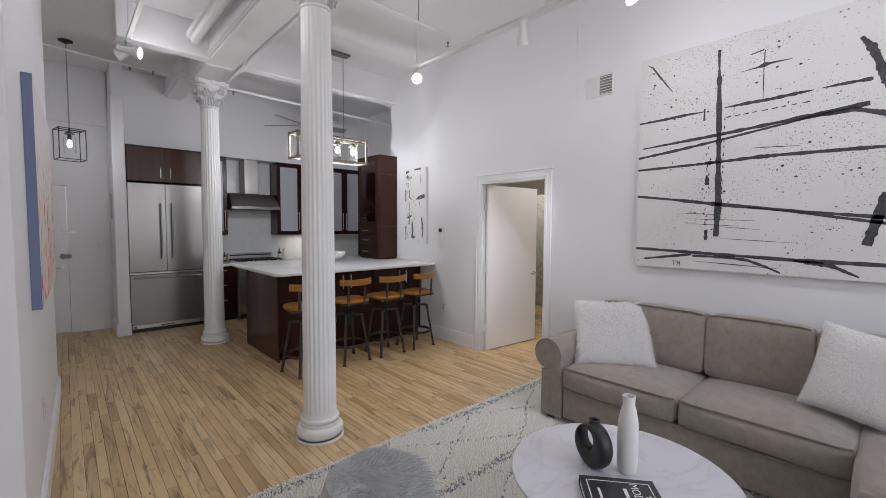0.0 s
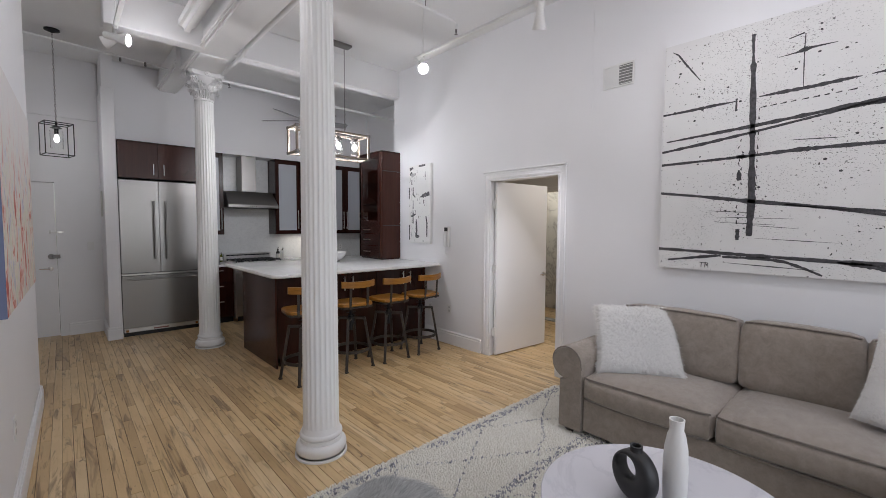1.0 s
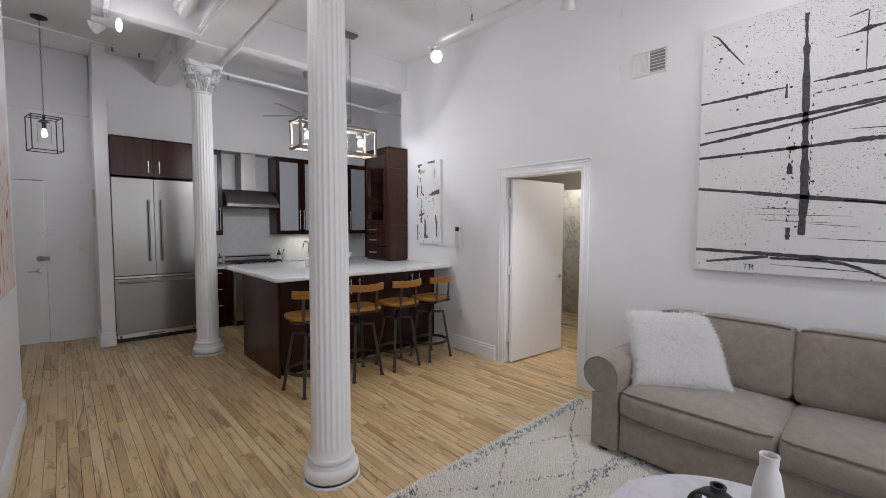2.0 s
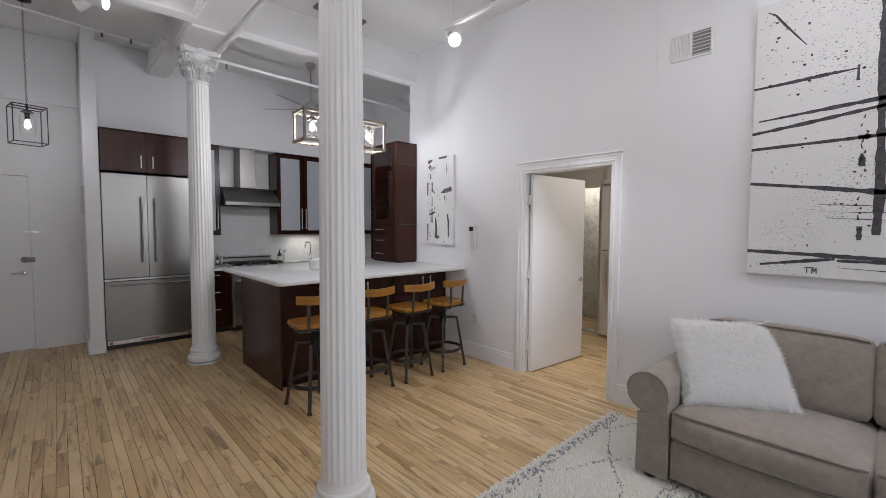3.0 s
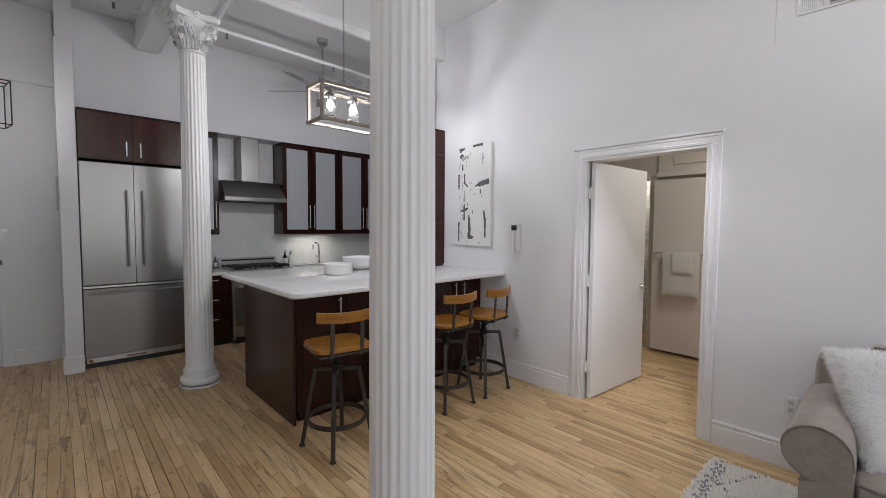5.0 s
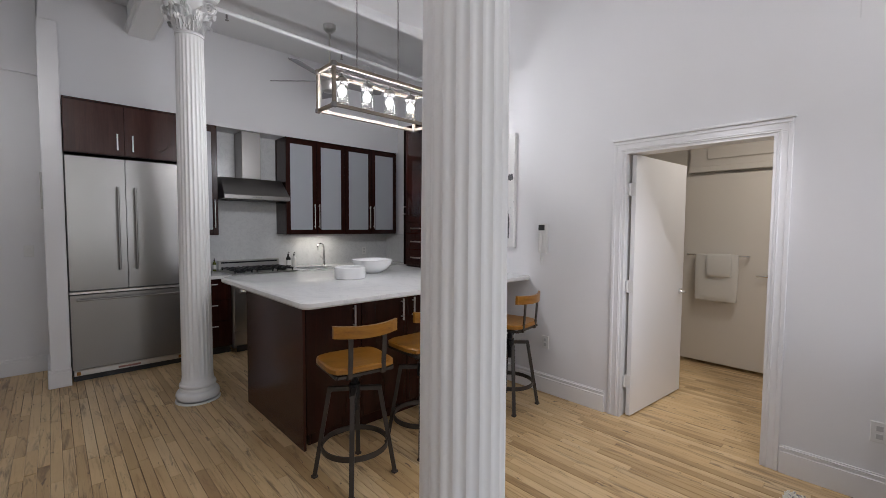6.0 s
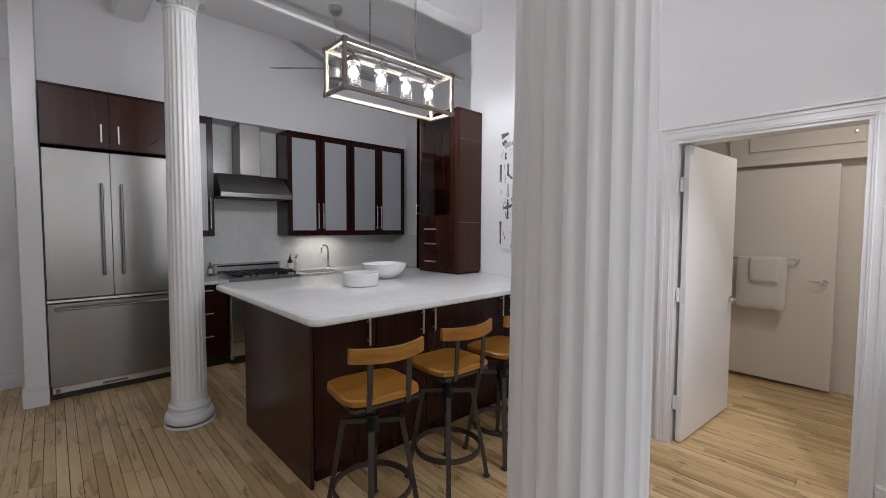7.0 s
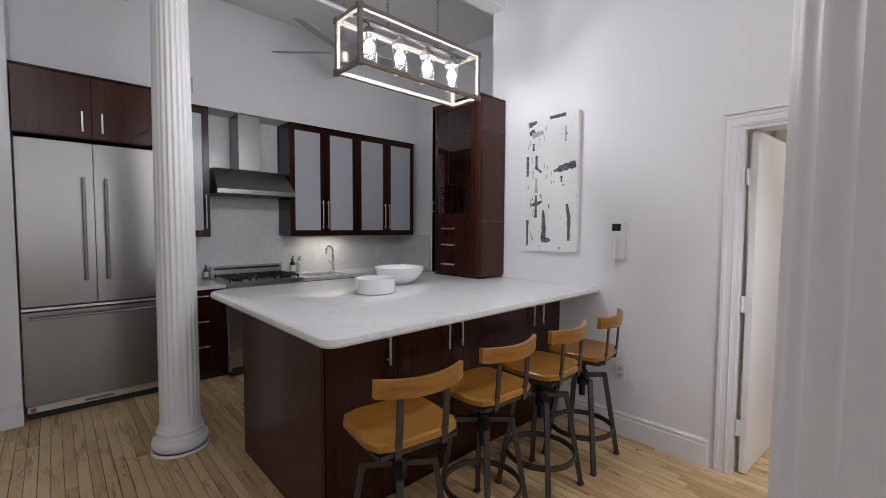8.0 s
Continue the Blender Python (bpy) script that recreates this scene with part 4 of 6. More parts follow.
# stools
def stool(place, turn, swivel):
    s = thing("bar_stool", place, "swivel bar stool with honey wood seat and dark metal legs", "bar stool", turn, "bar stools")
    R = Matrix.Rotation(radians(swivel), 4, "Z")
    for k in range(4):
        a = radians(45 + 90 * k)
        c, sn = math.cos(a), math.sin(a)
        bm = B()
        flat_bar(bm, (0.02 * c, 0.02 * sn, 0.53), (0.145 * c, 0.145 * sn, 0.53), 0.026, 0.024)
        flat_bar(bm, (0.143 * c, 0.143 * sn, 0.54), (0.235 * c, 0.235 * sn, 0.012), 0.026, 0.024)
        leg = part("leg", bm, gunmetal, s)
        part("foot", box(B(), 0.235 * c - 0.016, 0.235 * c + 0.016, 0.235 * sn - 0.016, 0.235 * sn + 0.016, 0, 0.016, 0.003, 1), gunmetal, leg)
    bm = B()
    ring = []
    for k in range(48):
        a = k * math.tau / 48
        ring.append([bm.verts.new((r * math.cos(a), r * math.sin(a), z)) for r, z in ((0.186, 0.185), (0.196, 0.185), (0.196, 0.215), (0.186, 0.215))])
    for k in range(48):
        for i in range(4):
            bm.faces.new((ring[k][i], ring[(k + 1) % 48][i], ring[(k + 1) % 48][(i + 1) % 4], ring[k][(i + 1) % 4]))
    part("foot_ring", bm, gunmetal, s)
    bm = B()
    bar(bm, (0, 0, 0.47), (0, 0, 0.56), 0.032, seg=20)
    bar(bm, (0, 0, 0.40), (0, 0, 0.66), 0.019, seg=16)
    for k in range(12):
        ring_tube(bm, (0, 0, 0.565 + k * 0.008), 0.019, 0.003, 16, 5)
    part("screw_post", bm, blackmetal, s)
    bm = B()
    flat_bar(bm, (0.03, 0, 0.585), (0.03, 0, 0.60), 0.02, 0.02)
    bar(bm, (-0.06, 0, 0.595), (0.06, 0, 0.595), 0.006)
    part("adjuster", bm, blackmetal, s)
    bm = B()
    for y in (-0.155, 0.155):
        flat_bar(bm, (-0.165, y, 0.667), (0.165, y, 0.667), 0.022, 0.016)
    for x in (-0.165, 0.165):
        flat_bar(bm, (x, -0.155, 0.667), (x, 0.155, 0.667), 0.022, 0.016)
    flat_bar(bm, (-0.165, 0, 0.667), (0.165, 0, 0.667), 0.03, 0.012)
    o = part("seat_frame", bm, gunmetal, s)
    o.matrix_local = R
    bm = B()
    n = 28
    top, low = [], []
    for k in range(n):
        a = (k + 0.5) * math.tau / n
        c, sn = math.cos(a), math.sin(a)
        q = (abs(c) ** 5 + abs(sn) ** 5) ** -0.2
        top.append((q * c * 0.195, q * sn * 0.18))
    rings = []
    for inset, z in ((0.012, 0.680), (0.0, 0.686), (0.0, 0.708), (0.010, 0.716), (0.06, 0.713), (0.13, 0.708)):
        rings.append([bm.verts.new((x * (1 - inset / 0.19), y * (1 - inset / 0.18), z)) for x, y in top])
    for a, b in zip(rings, rings[1:]):
        for k in range(n):
            bm.faces.new((a[k], a[(k + 1) % n], b[(k + 1) % n], b[k]))
    bm.faces.new(rings[0][::-1])
    bm.faces.new(rings[-1])
    o = part("seat", bm, honey, s, "honey wood seat")
    o.matrix_local = R
    bm = B()
    n = 14
    cols = []
    for k in range(n + 1):
        u = k / n * 2 - 1
        x, y = u * 0.19, -0.215 + 0.055 * u * u
        lift = 0.006 * u * u
        cols.append([bm.verts.new((x, y + dy, z + lift)) for dy, z in ((0.011, 0.882), (-0.011, 0.882), (-0.013, 0.948), (0.009, 0.948))])
    for a, b in zip(cols, cols[1:]):
        for i in range(4):
            bm.faces.new((a[i], a[(i + 1) % 4], b[(i + 1) % 4], b[i]))
    bm.faces.new(cols[0])
    bm.faces.new(cols[-1][::-1])
    bmesh.ops.bevel(bm, geom=[e for e in bm.edges if e.calc_face_angle(0) > 0.8], offset=0.003, segments=1, affect="EDGES")
    o = part("backrest", bm, honey, s, "curved honey wood backrest")
    o.matrix_local = R
    for x in (-0.10, 0.10):
        bm = B()
        flat_bar(bm, (x, -0.172, 0.655), (x, -0.183, 0.76), 0.026, 0.008)
        flat_bar(bm, (x, -0.183, 0.755), (x, -0.191, 0.915), 0.026, 0.008)
        box(bm, x - 0.013, x + 0.013, -0.176, -0.14, 0.654, 0.662)
        bar(bm, (x, -0.188, 0.72), (x, -0.17, 0.72), 0.006)
        o = part("back_post", bm, gunmetal, s)
        o.matrix_local = R
    return s


stool((1.905, 4.405, 0), 9, -17)
stool((2.445, 4.43, 0), 3, -5)
stool((2.92, 4.41, 0), 0, 2)
stool((3.39, 4.41, 0), 2, 6)

# chandelier
L = thing("linear_chandelier", (2.60, 5.17, 2.36), "rectangular wood-and-metal frame chandelier with four glass shades", "chandelier")
X, Y, Z = 0.465, 0.12, 0.288
for z in (0.0, Z):
    for y in (-Y, Y):
        part("long_rail", flat_bar(B(), (-X, y, z), (X, y, z), 0.024, 0.024, 0.002), driftwood, L, "whitewashed wood rail")
    for x in (-X, X):
        part("short_rail", flat_bar(B(), (x, -Y, z), (x, Y, z), 0.024, 0.024, 0.002), driftwood, L)
for x in (-X, X):
    for y in (-Y, Y):
        part("upright", flat_bar(B(), (x, y, 0), (x, y, Z), 0.024, 0.024, 0.002), driftwood, L)
        for z in (0, Z):
            part("corner", box(B(), x - 0.018, x + 0.018, y - 0.018, y + 0.018, z - 0.018, z + 0.018, 0.004, 1), steel_grey, L, "grey metal corner bracket")
part("light_bar", flat_bar(B(), (-X, 0, Z), (X, 0, Z), 0.03, 0.014), steel_grey, L)
for k in range(4):
    x = -0.33 + 0.22 * k
    sh = part("socket", lathe(B(), [(0.008, Z), (0.008, Z - 0.026), (0.022, Z - 0.032), (0.038, Z - 0.045), (0.048, Z - 0.064), (0.0485, Z - 0.078), (0.022, Z - 0.070), (0.018, Z - 0.10)][::-1], (x, 0, 0), 24), steel_grey, L)
    g = part("shade", lathe(B(), [(0.046, Z - 0.074), (0.046, Z - 0.245), (0.044, Z - 0.245), (0.044, Z - 0.074)], (x, 0, 0), 28, False), clear_glass, L, "clear glass cylinder shade")
    g.visible_shadow = False
    part("shade_ring", ring_tube(B(), (x, 0, Z - 0.235), 0.0465, 0.0045, 28, 6), steel_grey, L)
    g = part("bulb", lathe(B(), [(0.010, Z - 0.09), (0.015, Z - 0.11), (0.022, Z - 0.135), (0.022, Z - 0.158), (0.012, Z - 0.175), (0.002, Z - 0.18)], (x, 0, 0), 16), bulb_glow, L, "glowing bulb")
    g.visible_shadow = False


def chain(parent, x, y, z0, z1, link=0.034):
    z, k = z0, 0
    me = None
    while z < z1:
        if me is None:
            bm = B()
            pts = [Vector((0.007 * math.cos(a * math.tau / 12), 0, 0.018 * math.sin(a * math.tau / 12))) for a in range(13)]
            sweep(bm, pts, 0.0022, 5)
            me = finish(bm, "chain_link", steel_grey, 50)
        o = new("chain_link", me)
        o.parent = parent
        o.matrix_local = pose(x, y, z, 0, 0, 90 * (k % 2))
        z += link * 0.85
        k += 1


for x in (-0.2, 0.2):
    chain(L, x, 0, Z + 0.02, CZ - 2.36 - 0.03)
part("canopy", box(B(), -0.28, 0.28, -0.06, 0.06, CZ - 2.36 - 0.028, CZ - 2.36, 0.006, 2), steel_grey, L, "long grey ceiling canopy")

# entry pendant
L = thing("lantern_pendant", (0.15, 7.07, 2.32), "black square lantern pendant on a chain", "pendant light", 12)
S, Z = 0.125, 0.36
bm = B()
for z in (0, Z):
    for q in (-S, S):
        flat_bar(bm, (-S, q, z), (S, q, z), 0.0085, 0.0085)
        flat_bar(bm, (q, -S, z), (q, S, z), 0.0085, 0.0085)
for x in (-S, S):
    for y in (-S, S):
        flat_bar(bm, (x, y, 0), (x, y, Z), 0.0085, 0.0085)
flat_bar(bm, (-S, 0, Z), (S, 0, Z), 0.014, 0.01)
part("frame", bm, blackmetal, L)
g = part("shade", lathe(B(), [(0.058, Z - 0.08), (0.058, Z - 0.28), (0.056, Z - 0.28), (0.056, Z - 0.08)], seg=28, caps=False), clear_glass, L, "clear glass cylinder")
g.visible_shadow = False
part("socket", lathe(B(), [(0.02, Z - 0.12), (0.02, Z - 0.06), (0.055, Z - 0.05), (0.01, Z - 0.02), (0.01, Z + 0.02)], seg=16), blackmetal, L)
g = part("bulb", lathe(B(), [(0.010, Z - 0.12), (0.020, Z - 0.15), (0.022, Z - 0.175), (0.013, Z - 0.195), (0.002, Z - 0.203)][::-1], seg=16), bulb_glow, L, "glowing bulb")
g.visible_shadow = False
chain(L, 0, 0, Z + 0.03, CZ - 2.32 - 0.04)
part("canopy", lathe(B(), [(0.07, CZ - 2.32), (0.07, CZ - 2.335), (0.03, CZ - 2.35), (0.008, CZ - 2.36)][::-1], seg=24), blackmetal, L)

# ceiling fan
f = thing("ceiling_fan", (2.98, 6.69, 3.10), "brushed nickel ceiling fan with grey blades", "ceiling fan", -7)
part("canopy", lathe(B(), [(0.012, 0.55), (0.03, 0.555), (0.065, 0.59), (0.07, 0.64)], seg=28), nickel, f)
part("down_rod", bar(B(), (0, 0, 0.14), (0, 0, 0.58), 0.012), nickel, f)
part("motor", lathe(B(), [(0.05, -0.10), (0.085, -0.09), (0.095, -0.02), (0.11, 0.0), (0.11, 0.07), (0.085, 0.10), (0.03, 0.12), (0.02, 0.16)], seg=36), nickel, f)
blade_grey = wood("grey_blade", (0.20, 0.20, 0.20), (0.27, 0.27, 0.275), (0.33, 0.33, 0.335), 0.4)
for k in range(5):
    bm = B()
    prof = [(0.10, 0.03), (0.17, 0.04), (0.25, 0.062), (0.45, 0.07), (0.62, 0.066), (0.66, 0.05)]
    up = [[bm.verts.new((x, s * w, 0.03 - 0.30 * s * w + z)) for s in (-1, 1)] for x, w in prof for z in (0.0,)]
    dn = [[bm.verts.new((x, s * w, 0.022 - 0.30 * s * w)) for s in (-1, 1)] for x, w in prof]
    for i in range(len(prof) - 1):
        bm.faces.new((up[i][0], up[i + 1][0], up[i + 1][1], up[i][1]))
        bm.faces.new((dn[i][1], dn[i + 1][1], dn[i + 1][0], dn[i][0]))
        for s in (0, 1):
            bm.faces.new((up[i][s], dn[i][s], dn[i + 1][s], up[i + 1][s]))
    bm.faces.new((up[0][0], up[0][1], dn[0][1], dn[0][0]))
    bm.faces.new((up[-1][0], dn[-1][0], dn[-1][1], up[-1][1]))
    b = part("blade", bm, blade_grey, f, "grey fan blade")
    b.matrix_local = pose(0, 0, 0, 0, 0, 72 * k)

# ---- ceiling tracks, pipes ----
def track(x, y0, y1, z):
    t = thing("track_rail", (x, y0, z), "white ceiling track rail hung on thin rods", "track light rail")
    part("rail", box(B(), -0.018, 0.018, 0, y1 - y0, -0.012, 0.012, 0.002, 1), white_plastic, t)
    part("end_cap", box(B(), -0.02, 0.02, y1 - y0, y1 - y0 + 0.03, -0.014, 0.014, 0.002, 1), white_plastic, t)
    n = 4
    for k in range(n):
        y = (y1 - y0) * (0.985 - k / n)
        part("rod", bar(B(), (0, y, 0.012), (0, y, CZ - z), 0.004), white_plastic, t)
    return t


def track_head(place, aim, lit=True):
    """A white cone head on a stem; aim is where it points."""
    h = thing("track_spotlight", place, "white cone track spotlight on the rail", "spotlight", group="track spotlights")
    d = (Vector(aim) - Vector(place)).normalized()
    q = d.to_track_quat("Z", "Y").to_matrix().to_4x4()
    c = Vector((0, 0, -0.10))
    part("stem", bar(B(), (0, 0, -0.012), (0, 0, -0.10), 0.010), white_plastic, h)
    part("adapter", box(B(), -0.016, 0.016, -0.04, 0.04, -0.04, -0.012, 0.003, 1), white_plastic, h)
    o = part("shade", lathe(B(), [(0.028, -0.09), (0.032, -0.085), (0.030, 0.0), (0.036, 0.02), (0.052, 0.085), (0.054, 0.10), (0.051, 0.10), (0.046, 0.08), (0.028, 0.02)], seg=28), white_plastic, h)
    o.matrix_local = Matrix.Translation(c) @ q
    o = part("bulb", lathe(B(), [(0.018, 0.03), (0.043, 0.082), (0.033, 0.091), (0.008, 0.095)], seg=24), bulb_glow, h, "glowing reflector bulb")
    o.matrix_local = Matrix.Translation(c) @ q
    o.visible_shadow = False
    return h


# both rails run on out of view, with added heads for the extra bulbs
track(2.87, -2.5, 3.83, 3.22)
for y, aim in EAST:
    track_head((2.87, y, 3.22), aim)
track(0.575, -2.5, 5.33, 3.30)
for y, aim in WEST:
    track_head((0.575, y, 3.30), aim)
track_head((0.575, 5.32, 3.30), (-0.6, 5.9, 2.7))

p = thing("sprinkler_pipe", (1.665, 0, 3.37), "white painted sprinkler pipe under the ceiling", "pipe")
bm = B()
sweep(bm, [(0, -2.9, 0.02), (0, 5.2, 0.02)], 0.022, 12)
sweep(bm, [(0, 5.2, 0.02), (0, 5.35, -0.02), (0, 6.25, -0.02), (0.04, 6.33, -0.02), (3.0, 6.50, -0.02)], 0.02, 12)
part("pipe", bm, ceiling_paint, p)
bm = B()
sweep(bm, [(0.02, 3.45, 0.13), (1.35, 3.45, 0.13), (1.385, 3.45, 0.11), (1.385, 3.45, 0.06)], 0.014, 10)
part("branch", bm, ceiling_paint, p)
for place in ((1.385, 3.45, 0.06), (0.14, 6.335, -0.04), (1.30, 6.40, -0.04)):
    bm = B()
    x, y, z = place
    bar(bm, (x, y, z), (x, y, z - 0.03), 0.010)
    bar(bm, (x, y, z - 0.045), (x, y, z - 0.048), 0.016)
    bar(bm, (x, y, z - 0.03), (x, y, z - 0.046), 0.004)
    part("sprinkler_head", bm, steel_grey, p)
bm = B()
for x in (0.3, 1.0):
    bar(bm, (x, 3.45, 0.14), (x, 3.45, CZ - 3.37), 0.004)
part("hanger", bm, steel_grey, p)
p = thing("sprinkler_pipe", (0.0, 6.9, 3.55), "thin white pipe under the entry ceiling", "pipe")
part("pipe", sweep(B(), [(-1.15, -0.3, 0), (1.25, 0.1, 0)], 0.012, 10), ceiling_paint, p)
for x in (0.75, 1.0):
    part("sprinkler_head", bar(B(), (x, 0.02, 0), (x, 0.02, -0.05), 0.012), steel_grey, p)

# ---- long wall: art, vent, intercom ----
def strokes(parent, x, items, name="stroke", mat=None):
    """Painted marks on a canvas that faces -x: each a ribbon through (y, z, half width) points."""
    mat = mat or ink
    for n, pts in enumerate(items):
        bm = B()
        rows = []
        m = 9
        dense = []
        for (y0, z0, w0), (y1, z1, w1) in zip(pts, pts[1:]):
            for i in range(m):
                f = i / m
                dense.append((y0 + (y1 - y0) * f, z0 + (z1 - z0) * f, w0 + (w1 - w0) * f))
        dense.append(pts[-1])
        for i, (y, z, w) in enumerate(dense):
            a, b = dense[max(i - 1, 0)], dense[min(i + 1, len(dense) - 1)]
            d = Vector((b[0] - a[0], b[1] - a[1])).normalized()
            w = w * random.uniform(0.58, 0.98)
            rows.append([bm.verts.new((x - 0.0015 - 0.0003 * n % 5, y - d.y * w * s, z + d.x * w * s)) for s in (-1, 1)])
        for a, b in zip(rows, rows[1:]):
            bm.faces.new((a[0], a[1], b[1], b[0]))
        part(name, bm, mat, parent, smooth=0)


def brush_paint(name, a, b, rough):
    m = material(name, a, rough)
    _, link, p = nodes_of(m)
    streak = noise_tex(m, coords(m, (1, 5, 5)), 9, 6, 0.7)
    link(mix(m, ramp(m, streak, [(0.38, (0, 0, 0)), (0.66, (1, 1, 1))]), a, b), p.inputs["Base Color"])
    return m


ink = brush_paint("black_paint", (0.036, 0.035, 0.039), (0.085, 0.082, 0.090), 0.7)
charcoal = brush_paint("charcoal_paint", (0.045, 0.045, 0.05), (0.20, 0.20, 0.215), 0.8)


def canvas_paint(name, base, speck, scale, amount):
    m = material(name, base, 0.6)
    _, link, p = nodes_of(m)
    v = coords(m)
    big = noise_tex(m, v, 3.0, 5)
    col = mix(m, big, base, tuple(c * 0.9 for c in base))
    dots = ramp(m, noise_tex(m, v, scale, 2, 0.4), [(amount, (0, 0, 0)), (amount + 0.015, (1, 1, 1))])
    where = ramp(m, noise_tex(m, v, 2.2, 2), [(0.42, (0, 0, 0)), (0.6, (1, 1, 1))])
    mist = ramp(m, noise_tex(m, coords(m, (1, 1.0, 1.7)), scale * 2.3, 2, 0.4), [(amount - 0.045, (0, 0, 0)), (amount - 0.02, (1, 1, 1))])
    where2 = ramp(m, noise_tex(m, coords(m, (1, 0.8, 1.0)), 1.7, 3), [(0.44, (0, 0, 0)), (0.62, (0.85, 0.85, 0.85))])
    drips = calc(m, "MAXIMUM", calc(m, "MULTIPLY", dots, where), calc(m, "MULTIPLY", mist, where2))
    link(mix(m, drips, col, speck), p.inputs["Base Color"])
    bump(m, noise_tex(m, v, 140, 4), 0.35, 0.002)
    return m


canvas_big = canvas_paint("splattered_canvas", (0.75, 0.745, 0.74), (0.06, 0.06, 0.06), 46, 0.69)
a = thing("painting", (WX, 0, 0), "large white abstract canvas with black brush strokes and splatter", "painting")
part("canvas", box(B(), -0.042, -0.001, -0.45, 1.80, 1.20, 2.965, 0.004, 2), canvas_big, a)
PX = -0.042


def paint_line(*pts):
    strokes(a, PX, [list(pts)], "brush_stroke")


paint_line((1.798, 2.427, 0.008), (1.6, 2.432, 0.013), (1.45, 2.438, 0.012), (1.305, 2.44, 0.005))
paint_line((1.171, 2.444, 0.003), (1.05, 2.447, 0.015), (0.894, 2.448, 0.014), (0.754, 2.455, 0.015), (0.66, 2.458, 0.003))
paint_line((0.62, 2.46, 0.003), (0.547, 2.463, 0.012), (0.45, 2.464, 0.010), (0.40, 2.464, 0.016), (0.385, 2.464, 0.012))
paint_line((1.767, 2.211, 0.006), (1.5, 2.228, 0.013), (1.202, 2.247, 0.016), (0.8, 2.28, 0.016), (0.392, 2.317, 0.02))
paint_line((1.798, 2.132, 0.013), (1.5, 2.165, 0.014), (1.2, 2.204, 0.012), (0.9, 2.248, 0.010), (0.673, 2.282, 0.012), (0.454, 2.291, 0.018), (0.327, 2.243, 0.02), (0.2, 2.13, 0.025))
paint_line((1.798, 2.03, 0.012), (1.4, 2.036, 0.011), (1.194, 2.04, 0.012), (0.95, 2.05, 0.018), (0.783, 2.049, 0.014), (0.319, 2.04, 0.015), (-0.1, 2.03, 0.015))
paint_line((1.796, 1.805, 0.011), (1.5, 1.765, 0.014), (1.183, 1.716, 0.020), (0.677, 1.65, 0.012), (0.3, 1.606, 0.014), (0.0, 1.57, 0.014))
paint_line((1.0, 1.69, 0.005), (0.647, 1.634, 0.010), (0.298, 1.571, 0.013), (0.0, 1.53, 0.014))
paint_line((1.215, 2.885, 0.018), (1.217, 2.85, 0.012), (1.213, 2.74, 0.008), (1.21, 2.66, 0.021), (1.2, 2.25, 0.023), (1.194, 2.0, 0.024), (1.187, 1.716, 0.026), (1.193, 1.47, 0.022))
paint_line((1.798, 1.355, 0.013), (1.5, 1.345, 0.015), (1.208, 1.333, 0.017), (0.755, 1.317, 0.015), (0.287, 1.311, 0.021), (-0.1, 1.30, 0.02))
paint_line((1.726, 1.268, 0.009), (1.5, 1.302, 0.013), (1.36, 1.322, 0.010))
paint_line((1.35, 1.312, 0.010), (1.1, 1.312, 0.013), (0.985, 1.298, 0.013), (0.88, 1.26, 0.011), (0.79, 1.219, 0.007))
paint_line((0.724, 1.311, 0.011), (0.6, 1.30, 0.018), (0.519, 1.286, 0.017), (0.396, 1.226, 0.007))
paint_line((0.447, 2.734, 0.010), (0.40, 2.66, 0.028), (0.366, 2.571, 0.03), (0.337, 2.477, 0.034), (0.29, 2.36, 0.034))
paint_line((0.295, 1.76, 0.03), (0.33, 1.60, 0.034), (0.372, 1.43, 0.03))
paint_line((1.741, 2.91, 0.003), (1.70, 2.88, 0.007), (1.645, 2.795, 0.009), (1.54, 2.646, 0.004))
paint_line((1.072, 2.683, 0.002), (0.98, 2.688, 0.006), (0.936, 2.697, 0.021), (0.90, 2.70, 0.010), (0.778, 2.698, 0.002))
paint_line((0.935, 2.80, 0.004), (0.938, 2.70, 0.004), (0.935, 2.45, 0.003))
paint_line((1.02, 2.79, 0.003), (0.94, 2.805, 0.007))
paint_line((1.302, 2.46, 0.006), (1.302, 2.37, 0.009))
paint_line((1.262, 1.52, 0.015), (1.262, 1.44, 0.016))
paint_line((1.27, 1.945, 0.008), (1.267, 1.91, 0.020), (1.265, 1.87, 0.014))
paint_line((1.29, 2.04, 0.012), (1.255, 2.04, 0.022), (1.235, 2.04, 0.010))
for k in range(16):
    z = 2.16 - k * 0.038 + random.uniform(-0.01, 0.01)
    y = 1.262 + 0.012 * math.sin(k * 2.1) + 0.0006 * k
    paint_line((y, z, 0.003), (y + random.uniform(-0.008, 0.008), z - random.uniform(0.012, 0.034), random.uniform(0.003, 0.010)))
for k in range(14):
    z = 2.36 - k * 0.05 + random.uniform(-0.01, 0.01)
    paint_line((1.166, z, 0.002), (1.164, z - random.uniform(0.015, 0.04), random.uniform(0.002, 0.007)))
for k in range(9):
    y = 1.16 - k * 0.055
    paint_line((y, 2.368 + 0.002 * k, 0.003), (y - random.uniform(0.02, 0.045), 2.371 + 0.002 * k, random.uniform(0.004, 0.008)))
